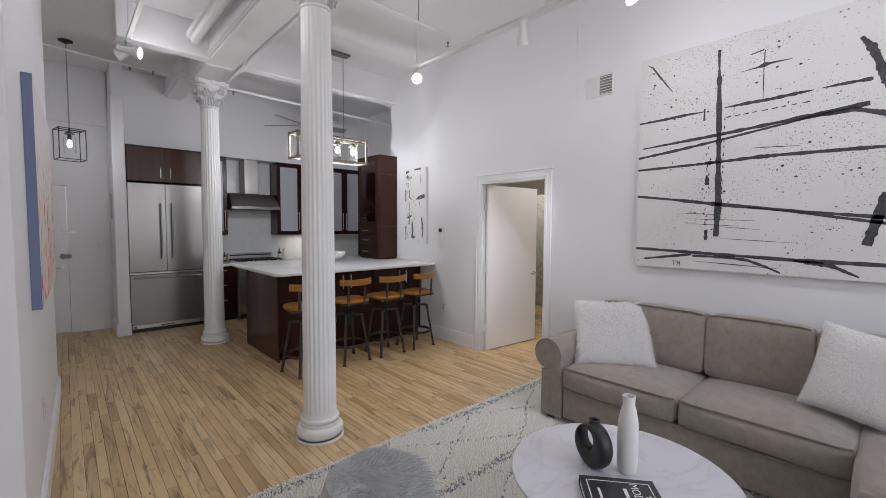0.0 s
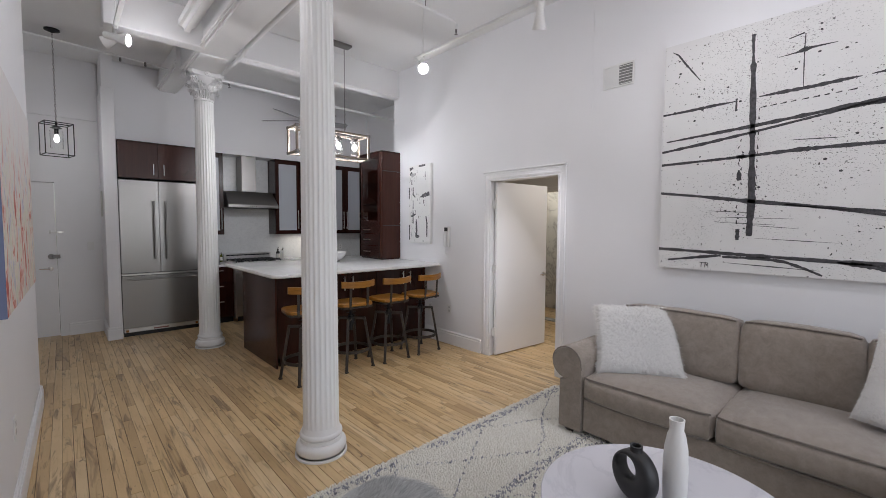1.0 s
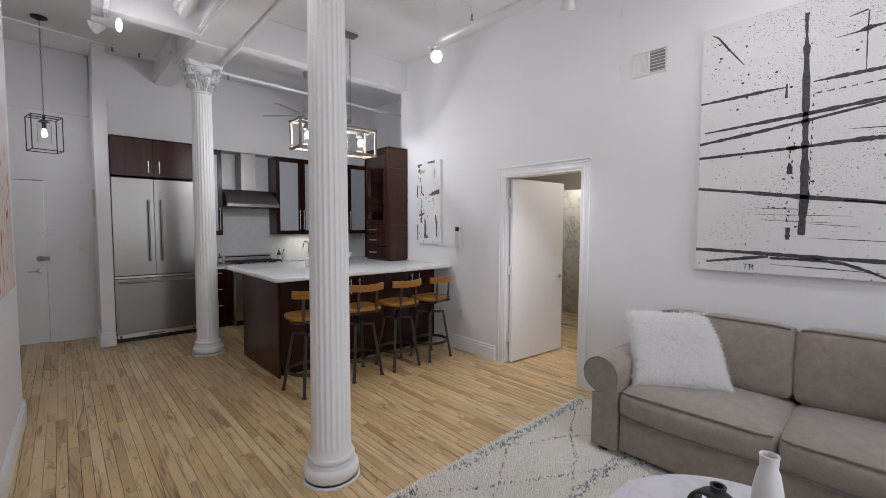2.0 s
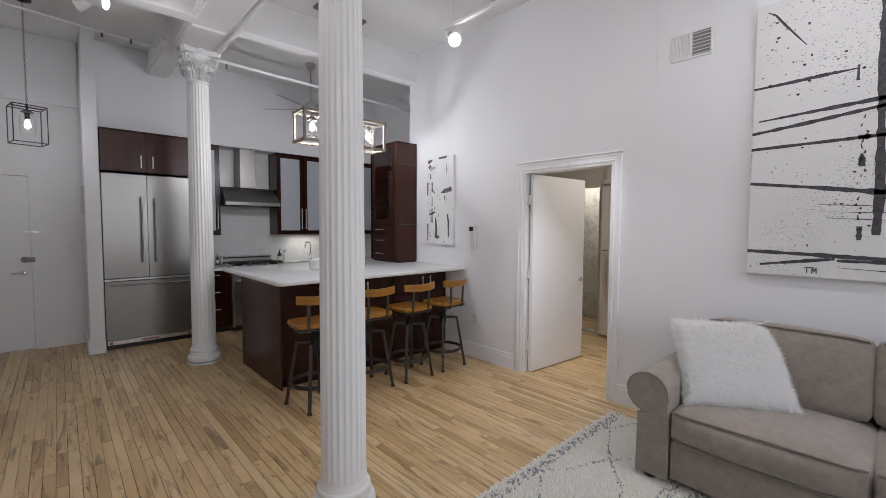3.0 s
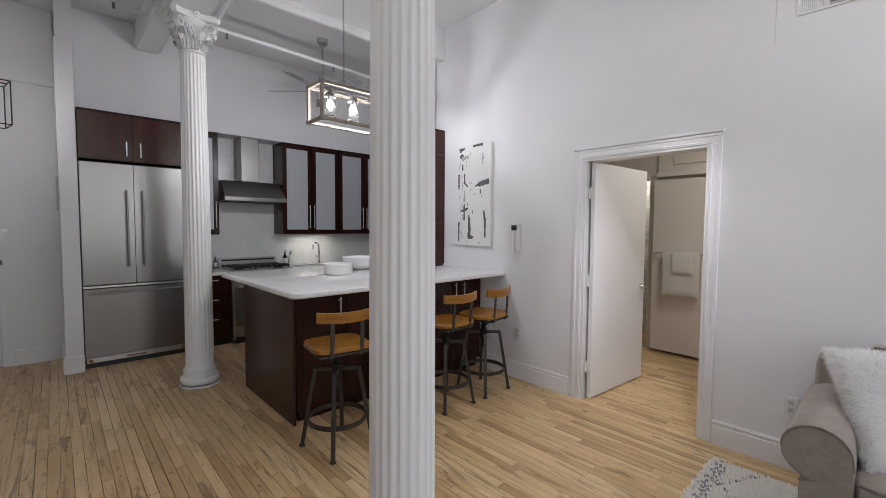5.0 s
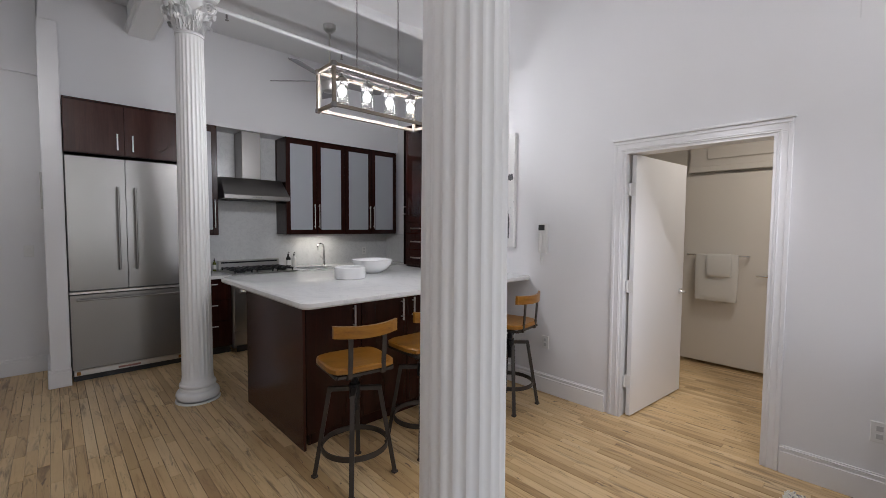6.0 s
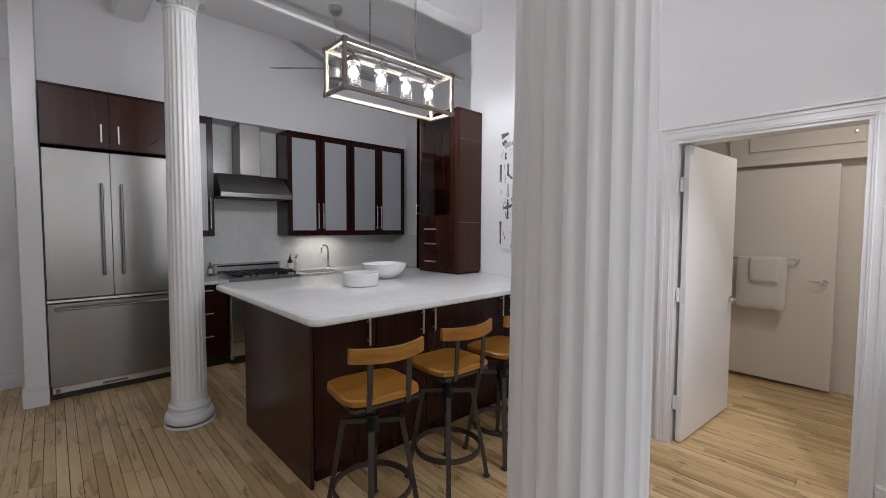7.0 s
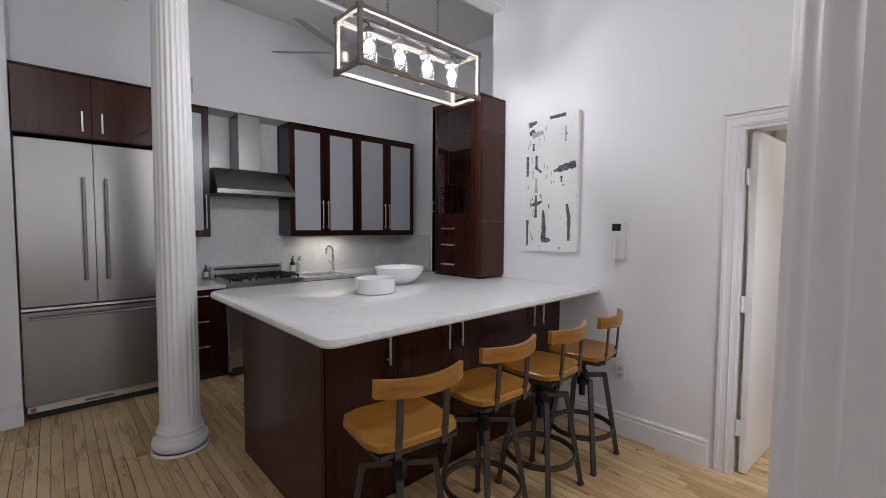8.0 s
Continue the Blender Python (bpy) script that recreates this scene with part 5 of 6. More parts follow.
for y0, y1, z in ((1.45, 1.15, 1.655), (1.44, 0.95, 1.61), (1.40, 1.05, 1.57), (1.17, 0.92, 1.545), (1.16, 0.72, 1.455), (1.34, 0.80, 1.27), (1.0, 0.72, 2.12)):
    paint_line((y0, z, 0.001), ((y0 + y1) / 2, z - 0.01, random.uniform(0.002, 0.005)), (y1, z - 0.02, 0.001))
paint_line((1.50, 1.262, 0.003), (1.45, 1.262, 0.003))
paint_line((1.485, 1.262, 0.003), (1.487, 1.225, 0.003))
paint_line((1.462, 1.225, 0.003), (1.46, 1.26, 0.003), (1.45, 1.24, 0.003), (1.442, 1.262, 0.003), (1.44, 1.225, 0.003))
# splatter drops
random.seed(5)
bm = B()
for k in range(900):
    u, v = random.uniform(0.03, 2.2), random.uniform(0.04, 1.72)
    if noise.noise((u * 2.2, v * 2.2, 3.1)) < -0.05:
        continue
    y, z = 1.80 - u, 2.965 - v
    r = 0.0015 + 0.008 * random.random() ** 5
    n = 7
    vs = [bm.verts.new((PX - 0.0012, y + r * math.cos(i * math.tau / n) * random.uniform(0.7, 1.6), z + r * math.sin(i * math.tau / n) * random.uniform(0.6, 1.1))) for i in range(n)]
    bm.faces.new(vs)
tagged(part("splatter", bm, ink, a, "fine black paint splatter", 0), kind="stuff")

a = thing("painting", (WX, 0, 0), "tall narrow white abstract canvas with black marks", "painting")
canvas_small = canvas_paint("white_canvas", (0.80, 0.80, 0.79), (0.55, 0.55, 0.55), 20, 0.72)
part("canvas", box(B(), -0.042, -0.001, 4.70, 5.165, 1.29, 2.36, 0.003, 2), canvas_small, a)


def T(u, v):
    return 5.165 - u, 2.36 - v


def mark(*pts):
    return [(*T(u, v), w) for u, v, w in pts]


grey_ink = brush_paint("grey_paint", (0.30, 0.30, 0.31), (0.5, 0.5, 0.5), 0.7)
strokes(a, -0.042, [
    mark((0.02, 0.05, 0.03), (0.10, 0.03, 0.015)), mark((0.03, 0.12, 0.02), (0.08, 0.10, 0.03)), mark((0.22, 0.02, 0.015), (0.36, 0.015, 0.02)),
    mark((0.07, 0.20, 0.012), (0.07, 0.26, 0.012)), mark((0.015, 0.30, 0.015), (0.015, 0.46, 0.015)), mark((0.10, 0.30, 0.014), (0.10, 0.40, 0.016), (0.15, 0.44, 0.01)),
    mark((0.26, 0.44, 0.012), (0.34, 0.42, 0.035), (0.45, 0.40, 0.035)), mark((0.33, 0.48, 0.012), (0.33, 0.53, 0.008)),
    mark((0.05, 0.70, 0.010), (0.10, 0.69, 0.022), (0.16, 0.67, 0.010)), mark((0.10, 0.62, 0.014), (0.10, 0.80, 0.014)),
    mark((0.02, 0.82, 0.016), (0.02, 1.03, 0.010)), mark((0.17, 0.74, 0.014), (0.18, 0.90, 0.022), (0.17, 0.98, 0.03), (0.24, 0.98, 0.012)),
    mark((0.38, 0.70, 0.014), (0.40, 0.80, 0.020), (0.40, 0.98, 0.014)),
], "brush_stroke", charcoal)
strokes(a, -0.0425, [mark((0.06, 0.14, 0.03), (0.16, 0.12, 0.02)), mark((0.10, 0.48, 0.012), (0.10, 0.60, 0.02)), mark((0.36, 0.10, 0.012), (0.36, 0.22, 0.008)), mark((0.32, 1.03, 0.012), (0.32, 1.05, 0.012))], "brush_stroke", grey_ink)

random.seed(8)
for k in range(46):
    u, vv = abs(random.gauss(0.09, 0.06)), random.uniform(0.03, 1.03)
    if k % 6 == 0:
        u = random.uniform(0.05, 0.43)
    ln = random.uniform(0.01, 0.05)
    strokes(a, -0.0415, [mark((u, vv, random.uniform(0.001, 0.006)), (u + random.uniform(-0.01, 0.01), vv + ln, random.uniform(0.001, 0.009)))], "brush_stroke", grey_ink if k % 3 else charcoal)

# colourful canvas on the hall wall
def colour_canvas():
    m = material("colourful_canvas", (0.8, 0.7, 0.6), 0.6)
    _, link, p = nodes_of(m)
    v = coords(m, (1, 3.6, 1.8))
    n1 = noise_tex(m, v, 2.6, 5, 0.65, 1.2)
    col = ramp(m, n1, [(0.36, (0.42, 0.05, 0.035)), (0.41, (0.62, 0.20, 0.14)), (0.44, (0.74, 0.60, 0.56)), (0.50, (0.72, 0.70, 0.62)), (0.54, (0.58, 0.57, 0.42)), (0.58, (0.74, 0.68, 0.69)), (0.64, (0.26, 0.29, 0.44))])
    n = m.node_tree.nodes
    xyz = n.new("ShaderNodeSeparateXYZ")
    link(coords(m), xyz.inputs[0])
    high = calc(m, "MULTIPLY_ADD", xyz.outputs[2], 1.5, -2.35)
    pale = ramp(m, calc(m, "MULTIPLY_ADD", n1, 0.6, calc(m, "SUBTRACT", high, 0.3)), [(0.0, (0, 0, 0)), (0.75, (0.9, 0.9, 0.9))])
    col = mix(m, pale, col, (0.72, 0.70, 0.70))
    link(col, p.inputs["Base Color"])
    bump(m, noise_tex(m, v, 30, 4), 0.5, 0.004)
    return m


a = thing("painting", (-0.02, 5.30, 0), "colourful abstract canvas in red, cream and blue", "painting", SKEW)
part("canvas", box(B(), 0.001, 0.040, -2.196, -0.60, 1.11, 2.27, 0.003, 1), colour_canvas(), a)
part("canvas_edge", box(B(), 0.001, 0.0405, -2.20, -2.1964, 1.11, 2.27), paint("blue_paint", (0.10, 0.155, 0.28), (0.20, 0.21, 0.32), 0.6, 20, 0.3), a, "blue painted canvas edge")

# vent grille
v = thing("wall_vent", (WX, 2.20, 2.86), "white wall vent grille high on the wall", "vent")
bm = B()
for q in ((-0.14, 0.14, -0.10, -0.085), (-0.14, 0.14, 0.085, 0.10), (-0.14, -0.125, -0.085, 0.085), (0.125, 0.14, -0.085, 0.085), (-0.006, 0.012, -0.085, 0.085)):
    box(bm, -0.012, -0.001, q[0], q[1], q[2], q[3], 0.002, 1)
part("frame", bm, white_plastic, v)
part("backing", box(B(), -0.003, -0.001, -0.125, 0.125, -0.085, 0.085), material("vent_dark", (0.26, 0.26, 0.26), 0.8), v)
for k in range(7):
    o = part("slat", box(B(), -0.008, 0.0, -0.124, -0.007, -0.002, 0.002), white_plastic, v)
    o.matrix_local = pose(-0.005, 0, -0.075 + k * 0.025, 0, -35, 0)
for k in range(12):
    o = part("slat", box(B(), -0.0085, -0.0045, 0.0, 0.008, -0.085, 0.085), white_plastic, v)
    o.matrix_local = pose(0, 0.013 + k * 0.0095, 0, 0, 0, 0)
# intercom
v = thing("intercom", (WX, 4.39, 1.39), "white wall intercom with a small grey screen", "intercom")
part("body", box(B(), -0.035, -0.001, -0.045, 0.045, -0.135, 0.13, 0.006, 2), white_plastic, v)
part("screen", box(B(), -0.037, -0.034, -0.022, 0.040, 0.068, 0.118), black_plastic, v, "small dark screen")
part("handset", box(B(), -0.06, -0.035, 0.0, 0.035, -0.13, 0.05, 0.010, 3), white_plastic, v)
for k in range(4):
    part("button", bar(B(), (-0.035, -0.02, 0.02 - k * 0.03), (-0.039, -0.02, 0.02 - k * 0.03), 0.008), white_plastic, v)
part("cord", sweep(B(), [(-0.03, 0.02, -0.13), (-0.025, 0.022, -0.21), (-0.02, 0.012, -0.24), (-0.012, 0.006, -0.16)], 0.004, 6), white_plastic, v)
# hairline seam in the plaster, built as a thin raised cord
v = thing("wall_seam", (WX, 2.44, 0), "hairline raised seam down the wall", "cable")
part("cable", sweep(B(), [(-0.0008, 0, CZ), (-0.0008, 0.002, 3.3), (-0.0008, -0.001, 2.9), (-0.0008, 0, 2.62)], 0.0013, 6), wall_paint, v)
# vent on the soffit and panel on the wing wall
v = thing("wall_vent", (1.90, 7.77, 2.84), "small white vent on the soffit", "vent")
part("frame", box(B(), -0.10, 0.06, -0.01, -0.001, -0.08, 0.08, 0.002, 1), white_plastic, v)
for k in range(7):
    part("slat", box(B(), -0.09, 0.05, -0.016, -0.009, -0.066 + k * 0.02, -0.058 + k * 0.02), steel_grey, v)
v = thing("wall_chime", (0.575, 7.72, 1.80), "narrow grey chime strip on the wing wall", "door chime")
part("body", box(B(), -0.02, -0.001, -0.035, 0.035, -0.17, 0.17, 0.003, 1), material("chime_grey", (0.55, 0.54, 0.52), 0.4), v)

# ---- living area ----
def soft_box(x0, x1, y0, y1, z0, z1, r, puff=0.0, seg=4, cuts=8):
    bm = B()
    box(bm, x0, x1, y0, y1, z0, z1)
    bmesh.ops.subdivide_edges(bm, edges=bm.edges[:], cuts=cuts, use_grid_fill=True)
    c = Vector(((x0 + x1) / 2, (y0 + y1) / 2, (z0 + z1) / 2))
    h = Vector(((x1 - x0) / 2, (y1 - y0) / 2, (z1 - z0) / 2))
    for v in bm.verts:
        d = v.co - c
        core = Vector([max(-k + r, min(k - r, q)) for q, k in zip(d, h)])
        o = d - core
        if o.length > 1e-6:
            o = o.normalized() * r
        u = [q / k for q, k in zip(d, h)]
        f = [(1 - q * q) for q in u]
        p = core + o
        p.x += puff * f[1] * f[2] * (1 if u[0] > 0.9 else -1 if u[0] < -0.9 else 0)
        p.y += puff * f[0] * f[2] * (1 if u[1] > 0.9 else -1 if u[1] < -0.9 else 0)
        p.z += puff * f[0] * f[1] * (1 if u[2] > 0.9 else -1 if u[2] < -0.9 else 0)
        n = noise.noise((v.co.x * 4 + x0, v.co.y * 4 + y0, v.co.z * 4)) * 0.006
        v.co = c + p + Vector((n, n, n))
    return bm


SF = 2.875    # front of the arms
s = thing("sofa", (0, 0, 0), "taupe microfibre sectional sofa with rolled arms", "sofa")
part("base", soft_box(SF + 0.02, 3.76, -1.0, 1.95, 0.05, 0.29, 0.02), taupe, s)
part("back_frame", soft_box(3.60, 3.80, -1.9, 2.15, 0.05, 0.83, 0.05, 0.01), taupe, s)


def rolled_arm(y_in, y_out, x0, x1, sgn):
    """An arm along x with a roll on its outer top; sgn: the way it faces along y."""
    bm = B()
    prof = []
    w = abs(y_out - y_in)
    rr = 0.115
    cy, cz = w - 0.085, 0.65 - rr
    prof = [(0.0, 0.05), (0.0, 0.50)]
    for k in range(17):
        a = math.radians(165 - k * 16.5)
        prof.append((cy + rr * math.cos(a), cz + rr * math.sin(a)))
    prof += [(w - 0.035, 0.40), (w - 0.03, 0.05)]
    rings = []
    for x in (x0, x0 + 0.012, x0 + 0.3, x1):
        k = 0.985 if x == x0 else 1.0
        rings.append([bm.verts.new((x, y_in + sgn * (y - w / 2) * k + sgn * w / 2, 0.05 + (z - 0.05) * k)) for y, z in prof])
    for a, b in zip(rings, rings[1:]):
        for i in range(len(prof)):
            bm.faces.new((a[i], a[(i + 1) % len(prof)], b[(i + 1) % len(prof)], b[i]))
    bm.faces.new(rings[0])
    bm.faces.new(rings[-1][::-1])
    arm = part("arm", bm, taupe, s, smooth=50)
    pts = [(x0 + 0.004, y_in + sgn * y, z) for y, z in prof[1:-1]]
    part("piping", sweep(B(), pts, 0.005, 6), taupe_pipe, arm)
    return arm


rolled_arm(1.955, 2.16, SF, 3.70, 1)
for y0, y1 in ((1.14, 1.952), (0.325, 1.133)):
    c = part("seat_cushion", soft_box(SF + 0.0, 3.62, y0, y1, 0.28, 0.462, 0.045, 0.03), taupe, s)
    for z, dz in ((0.294, -0.003), (0.449, 0.006)):
        edge = [(SF + 0.026, y0 + 0.012, z)]
        for k in range(1, 12):
            u = k / 6 - 1
            edge.append((SF + 0.008 - 0.010 * (1 - u * u), y0 + (y1 - y0) * k / 12, z + dz * (1 - u * u)))
        edge.append((SF + 0.026, y1 - 0.012, z))
        part("piping", sweep(B(), edge, 0.0065, 6), taupe_pipe, c)
for y0, y1 in ((1.162, 1.95), (0.56, 1.152), (-0.25, 0.55)):
    c = part("back_cushion", soft_box(3.44, 3.66, y0, y1, 0.455, 0.905, 0.045, 0.018), taupe, s)
    c.matrix_local = Matrix.Translation((3.56, 0, 0.455)) @ Matrix.Rotation(radians(8), 4, "Y") @ Matrix.Translation((-3.56, 0, -0.455))
    part("piping", sweep(B(), [(3.458, y0 + 0.02, 0.888)] + [(3.449, y0 + (y1 - y0) * k / 8, 0.896 + 0.003 * math.sin(k * math.pi / 8)) for k in range(1, 8)] + [(3.458, y1 - 0.02, 0.888)], 0.0065, 6), taupe_pipe, c)
part("corner_seat", soft_box(2.45, 3.62, -0.75, 0.315, 0.28, 0.475, 0.05, 0.02), taupe, s)
part("corner_base", soft_box(2.47, SF + 0.015, -0.95, 0.30, 0.05, 0.285, 0.02), taupe, s)
for y in (2.06, 0.1, -0.85):
    for x in (2.93, 3.70):
        part("foot", box(B(), x - 0.03, x + 0.03, y - 0.03, y + 0.03, 0, 0.06, 0.004, 1), leather_dark, s)


def fur(bm, place, normal, length, width, drift):
    """One tapered tuft."""
    lean = drift + Vector((random.uniform(-1, 1), random.uniform(-1, 1), random.uniform(-1, 1))) * length * 0.25
    side = normal.cross(lean).normalized() * width
    mid = place + normal * length * 0.35 + drift * 0.42
    tip = place + normal * length * 0.45 + drift
    a, b, c, d, e = (bm.verts.new(p) for p in (place - side, place + side, mid + side * 0.7, mid - side * 0.7, tip))
    bm.faces.new((a, b, c, d))
    bm.faces.new((d, c, e))


def fur_pillow(place, right, up, size, thick, length, dense, label):
    p = thing("throw_pillow", place, label, "pillow")
    u, w = Vector(right).normalized(), Vector(up)
    w = (w - u * w.dot(u)).normalized()
    p.matrix_world = Matrix.Translation(place) @ Matrix((u, w, u.cross(w))).transposed().to_4x4()
    bm = B()
    n = 26
    g = {}
    for side in (-1, 1):
        for i in range(n + 1):
            for j in range(n + 1):
                u, v = i / n * 2 - 1, j / n * 2 - 1
                f = max(0, (1 - u ** 4) * (1 - v ** 4)) ** 0.5
                x, y = u * size / 2 * (1 - 0.07 * (1 - v * v) * abs(u)), v * size / 2 * (1 - 0.07 * (1 - u * u) * abs(v))
                key = (i, j, side if 0 < i < n and 0 < j < n else 0)
                if key not in g:
                    g[key] = bm.verts.new((x, y, side * thick / 2 * f))
        at = lambda i, j: g[(i, j, side if 0 < i < n and 0 < j < n else 0)]
        for i in range(n):
            for j in range(n):
                bm.faces.new((at(i, j), at(i + 1, j), at(i + 1, j + 1), at(i, j + 1)))
    bmesh.ops.recalc_face_normals(bm, faces=bm.faces)
    bm.normal_update()
    fb = B()
    faces = [(f.calc_center_median(), f.normal.copy(), [v.co.copy() for v in f.verts], f.calc_area()) for f in bm.faces]
    for c, nn, vs, ar in faces:
        nn = -nn if nn.z * c.z < 0 else nn
        for k in range(max(1, int(ar * dense))):
            a, b = random.random(), random.random()
            q = vs[0].lerp(vs[1], a).lerp(vs[3].lerp(vs[2], a), b)
            comb = Vector((q.x / size + 0.34 * noise.noise((q.x * 55, q.y * 55, 1 + q.z)), q.y / size - 0.3 + 0.34 * noise.noise((q.x * 55, q.y * 55, 9 + q.z)), 0))
            drift = (comb + Vector((random.gauss(0, 0.26), random.gauss(0, 0.26), random.gauss(0, 0.12)))) * length
            fur(fb, q, nn, random.uniform(0.5, 1.0) * length, 0.0014, drift)
    part("cover", bm, white_fur, p)
    tagged(part("fur", fb, white_fur, p, "long white faux fur", 0), kind="stuff")
    return p


random.seed(11)
fur_pillow((3.33, 1.765, 0.685), (0.293, -0.521, 0.02), (0.30, 0.164, 0.426), 0.55, 0.16, 0.034, 80000, "shaggy white faux fur throw pillow on the sofa")
fur_pillow((3.29, 0.31, 0.72), (-0.10, -0.47, -0.06), (0.128, -0.081, 0.431), 0.50, 0.17, 0.010, 90000, "smooth white faux fur throw pillow leaning in the sofa corner")

# rug
RX0, RX1, RY0, RY1 = 0.62, 3.60, -1.4, 2.62
r = thing("rug", (0, 0, 0), "cream shag rug with blue-grey diamond lines and border", "rug")
part("backing", box(B(), RX0, RX1, RY0, RY1, 0.0, 0.008), material("rug_backing", (0.70, 0.67, 0.60), 0.95), r)
random.seed(21)


def rug_line(x, y):
    """Whether the pattern is dark at a place: border bars, wavy diamonds."""
    wob = 0.035 * noise.noise((x * 4, y * 4, 1))
    band = (RY1 - 0.01 - y) % 0.635
    if 0.02 < band < 0.085:
        return noise.noise((x * 42 + y * 30, y * 34 - x * 16, 4)) > 0.06 and noise.noise((x * 3, y * 3, 8)) > -0.35
    a, b = (y + 0.57 * x - 3.455 + wob) % 0.47, (y - 0.57 * x - 1.083 + wob) % 0.47
    if a < 0.013 or b < 0.013:
        return noise.noise((x * 40, y * 40, 2)) > -0.05
    return False


light, dark = B(), B()
step = 0.009
yy = RY1 - 0.002
while yy > RY0:
    xx = RX0 + 0.003
    while xx < RX1:
        x, y = xx + random.uniform(-0.005, 0.005), min(RY1 + 0.004, yy + random.uniform(-0.005, 0.005))
        target = dark if rug_line(x, y) else light
        h = random.uniform(0.010, 0.019)
        w = 0.61 * step
        a = random.uniform(0, math.tau)
        dx, dy = random.gauss(0, 0.006), random.gauss(0, 0.006)
        base = [target.verts.new((x + w * math.cos(a + k * 2.094), y + w * math.sin(a + k * 2.094), 0.006)) for k in range(3)]
        tops = [target.verts.new((x + dx + w * 0.75 * math.cos(a + k * 2.094), y + dy + w * 0.75 * math.sin(a + k * 2.094), 0.006 + h)) for k in range(3)]
        for k in range(3):
            target.faces.new((base[k], base[(k + 1) % 3], tops[(k + 1) % 3], tops[k]))
        target.faces.new(tops)
        xx += step
    yy -= step
    step = 0.009 if yy > 1.55 else 0.0125 if yy > 0.5 else 0.02


def quick(bm, name, mat):
    me = bpy.data.meshes.new(name)
    bm.to_mesh(me)
    bm.free()
    me.materials.append(mat)
    me.shade_smooth()
    return new(name, me)


for bm, nm, mt in ((light, "cream_pile", rug_cream), (dark, "blue_pile", rug_blue)):
    o = quick(bm, nm, mt)
    o.parent = r
    tagged(o, nm.replace("_", " ") + " tufts", kind="stuff")

# coffee table
TX, TY, TZ, TR = 1.89, 1.03, 0.43, 0.485
t = thing("coffee_table", (TX, TY, 0), "round white marble coffee table with a thin dark rim", "coffee table")
part("tabletop", lathe(B(), [(TR - 0.012, TZ - 0.02), (TR - 0.002, TZ - 0.012), (TR - 0.002, TZ - 0.003), (TR - 0.006, TZ)], seg=96), table_marble, t)
for k in range(3):
    a = radians(30 + 120 * k)
    part("leg", sweep(B(), [(0.40 * math.cos(a), 0.40 * math.sin(a), TZ - 0.02), (0.36 * math.cos(a), 0.36 * math.sin(a), 0.0)], 0.012), blackmetal, t)
part("base_ring", ring_tube(B(), (0, 0, TZ - 0.032), 0.40, 0.010, 64, 8), blackmetal, t)
v = solid("vase", lathe(B(), [(0.034, 0), (0.041, 0.006), (0.045, 0.05), (0.046, 0.12), (0.043, 0.19), (0.033, 0.235), (0.026, 0.25), (0.027, 0.275), (0.029, 0.285), (0.024, 0.285), (0.022, 0.25), (0.03, 0.2)], seg=48), matt_ceramic, "tall matt white ceramic vase on the table", "vase")
v.location, v.scale = (1.925, 1.015, TZ), (0.98, 0.98, 1.23)
# black ring vase: a flattened ring with a hole and a short neck
v = thing("ring_vase", (1.845, 1.135, TZ), "black ring-shaped ceramic vase with a round hole", "vase", 71)
bm = B()
n, m = 48, 16
rings = []
for k in range(n):
    a = k * math.tau / n
    inner = Vector((0.024 + 0.038 * math.cos(a), 0.090 + 0.026 + 0.040 * math.sin(a)))
    outer = Vector((0.084 * math.cos(a), 0.090 + 0.090 * math.sin(a)))
    mid, half = (inner + outer) / 2, (outer - inner) / 2
    ring = []
    for s in range(m):
        c, d = math.cos(s * math.tau / m), math.sin(s * math.tau / m)
        q = mid + half * math.copysign(abs(c) ** 0.7, c)
        ring.append(bm.verts.new((q.x, 0.032 * math.copysign(abs(d) ** 0.7, d), q.y)))
    rings.append(ring)
for k in range(n):
    for s in range(m):
        bm.faces.new((rings[k][s], rings[(k + 1) % n][s], rings[(k + 1) % n][(s + 1) % m], rings[k][(s + 1) % m]))
zmin = min(q.co.z for q in bm.verts)
for q in bm.verts:
    q.co.z -= zmin
for q in bm.verts:
    q.co *= 1.14
part("body", bm, black_ceramic, v, smooth=60)
part("neck", lathe(B(), [(0.030, 0.190), (0.024, 0.203), (0.023, 0.216), (0.025, 0.225), (0.017, 0.225), (0.014, 0.20)], seg=24), black_ceramic, v)
# book
b = thing("book", (1.676, 0.918, TZ), "large black hardcover book with white lettering", "book", -141)
BW, BH, BT = 0.26, 0.30, 0.036
cover = material("book_cover", (0.03, 0.031, 0.035), 0.3)
part("pages", box(B(), -BW / 2 + 0.006, BW / 2 - 0.004, -BH / 2 + 0.004, BH / 2 - 0.004, 0.003, BT - 0.003), paper, b)
part("back_cover", box(B(), -BW / 2, BW / 2, -BH / 2, BH / 2, 0, 0.003, 0.001, 1), cover, b)
front = part("front_cover", box(B(), -BW / 2, BW / 2, -BH / 2, BH / 2, BT - 0.003, BT, 0.001, 1), cover, b)
part("spine", box(B(), -BW / 2 - 0.003, -BW / 2 + 0.001, -BH / 2, BH / 2, 0, BT, 0.001, 1), cover, b)
white_ink = material("white_print", (0.8, 0.8, 0.8), 0.5)
bm = B()
i, w = 0.024, 0.004
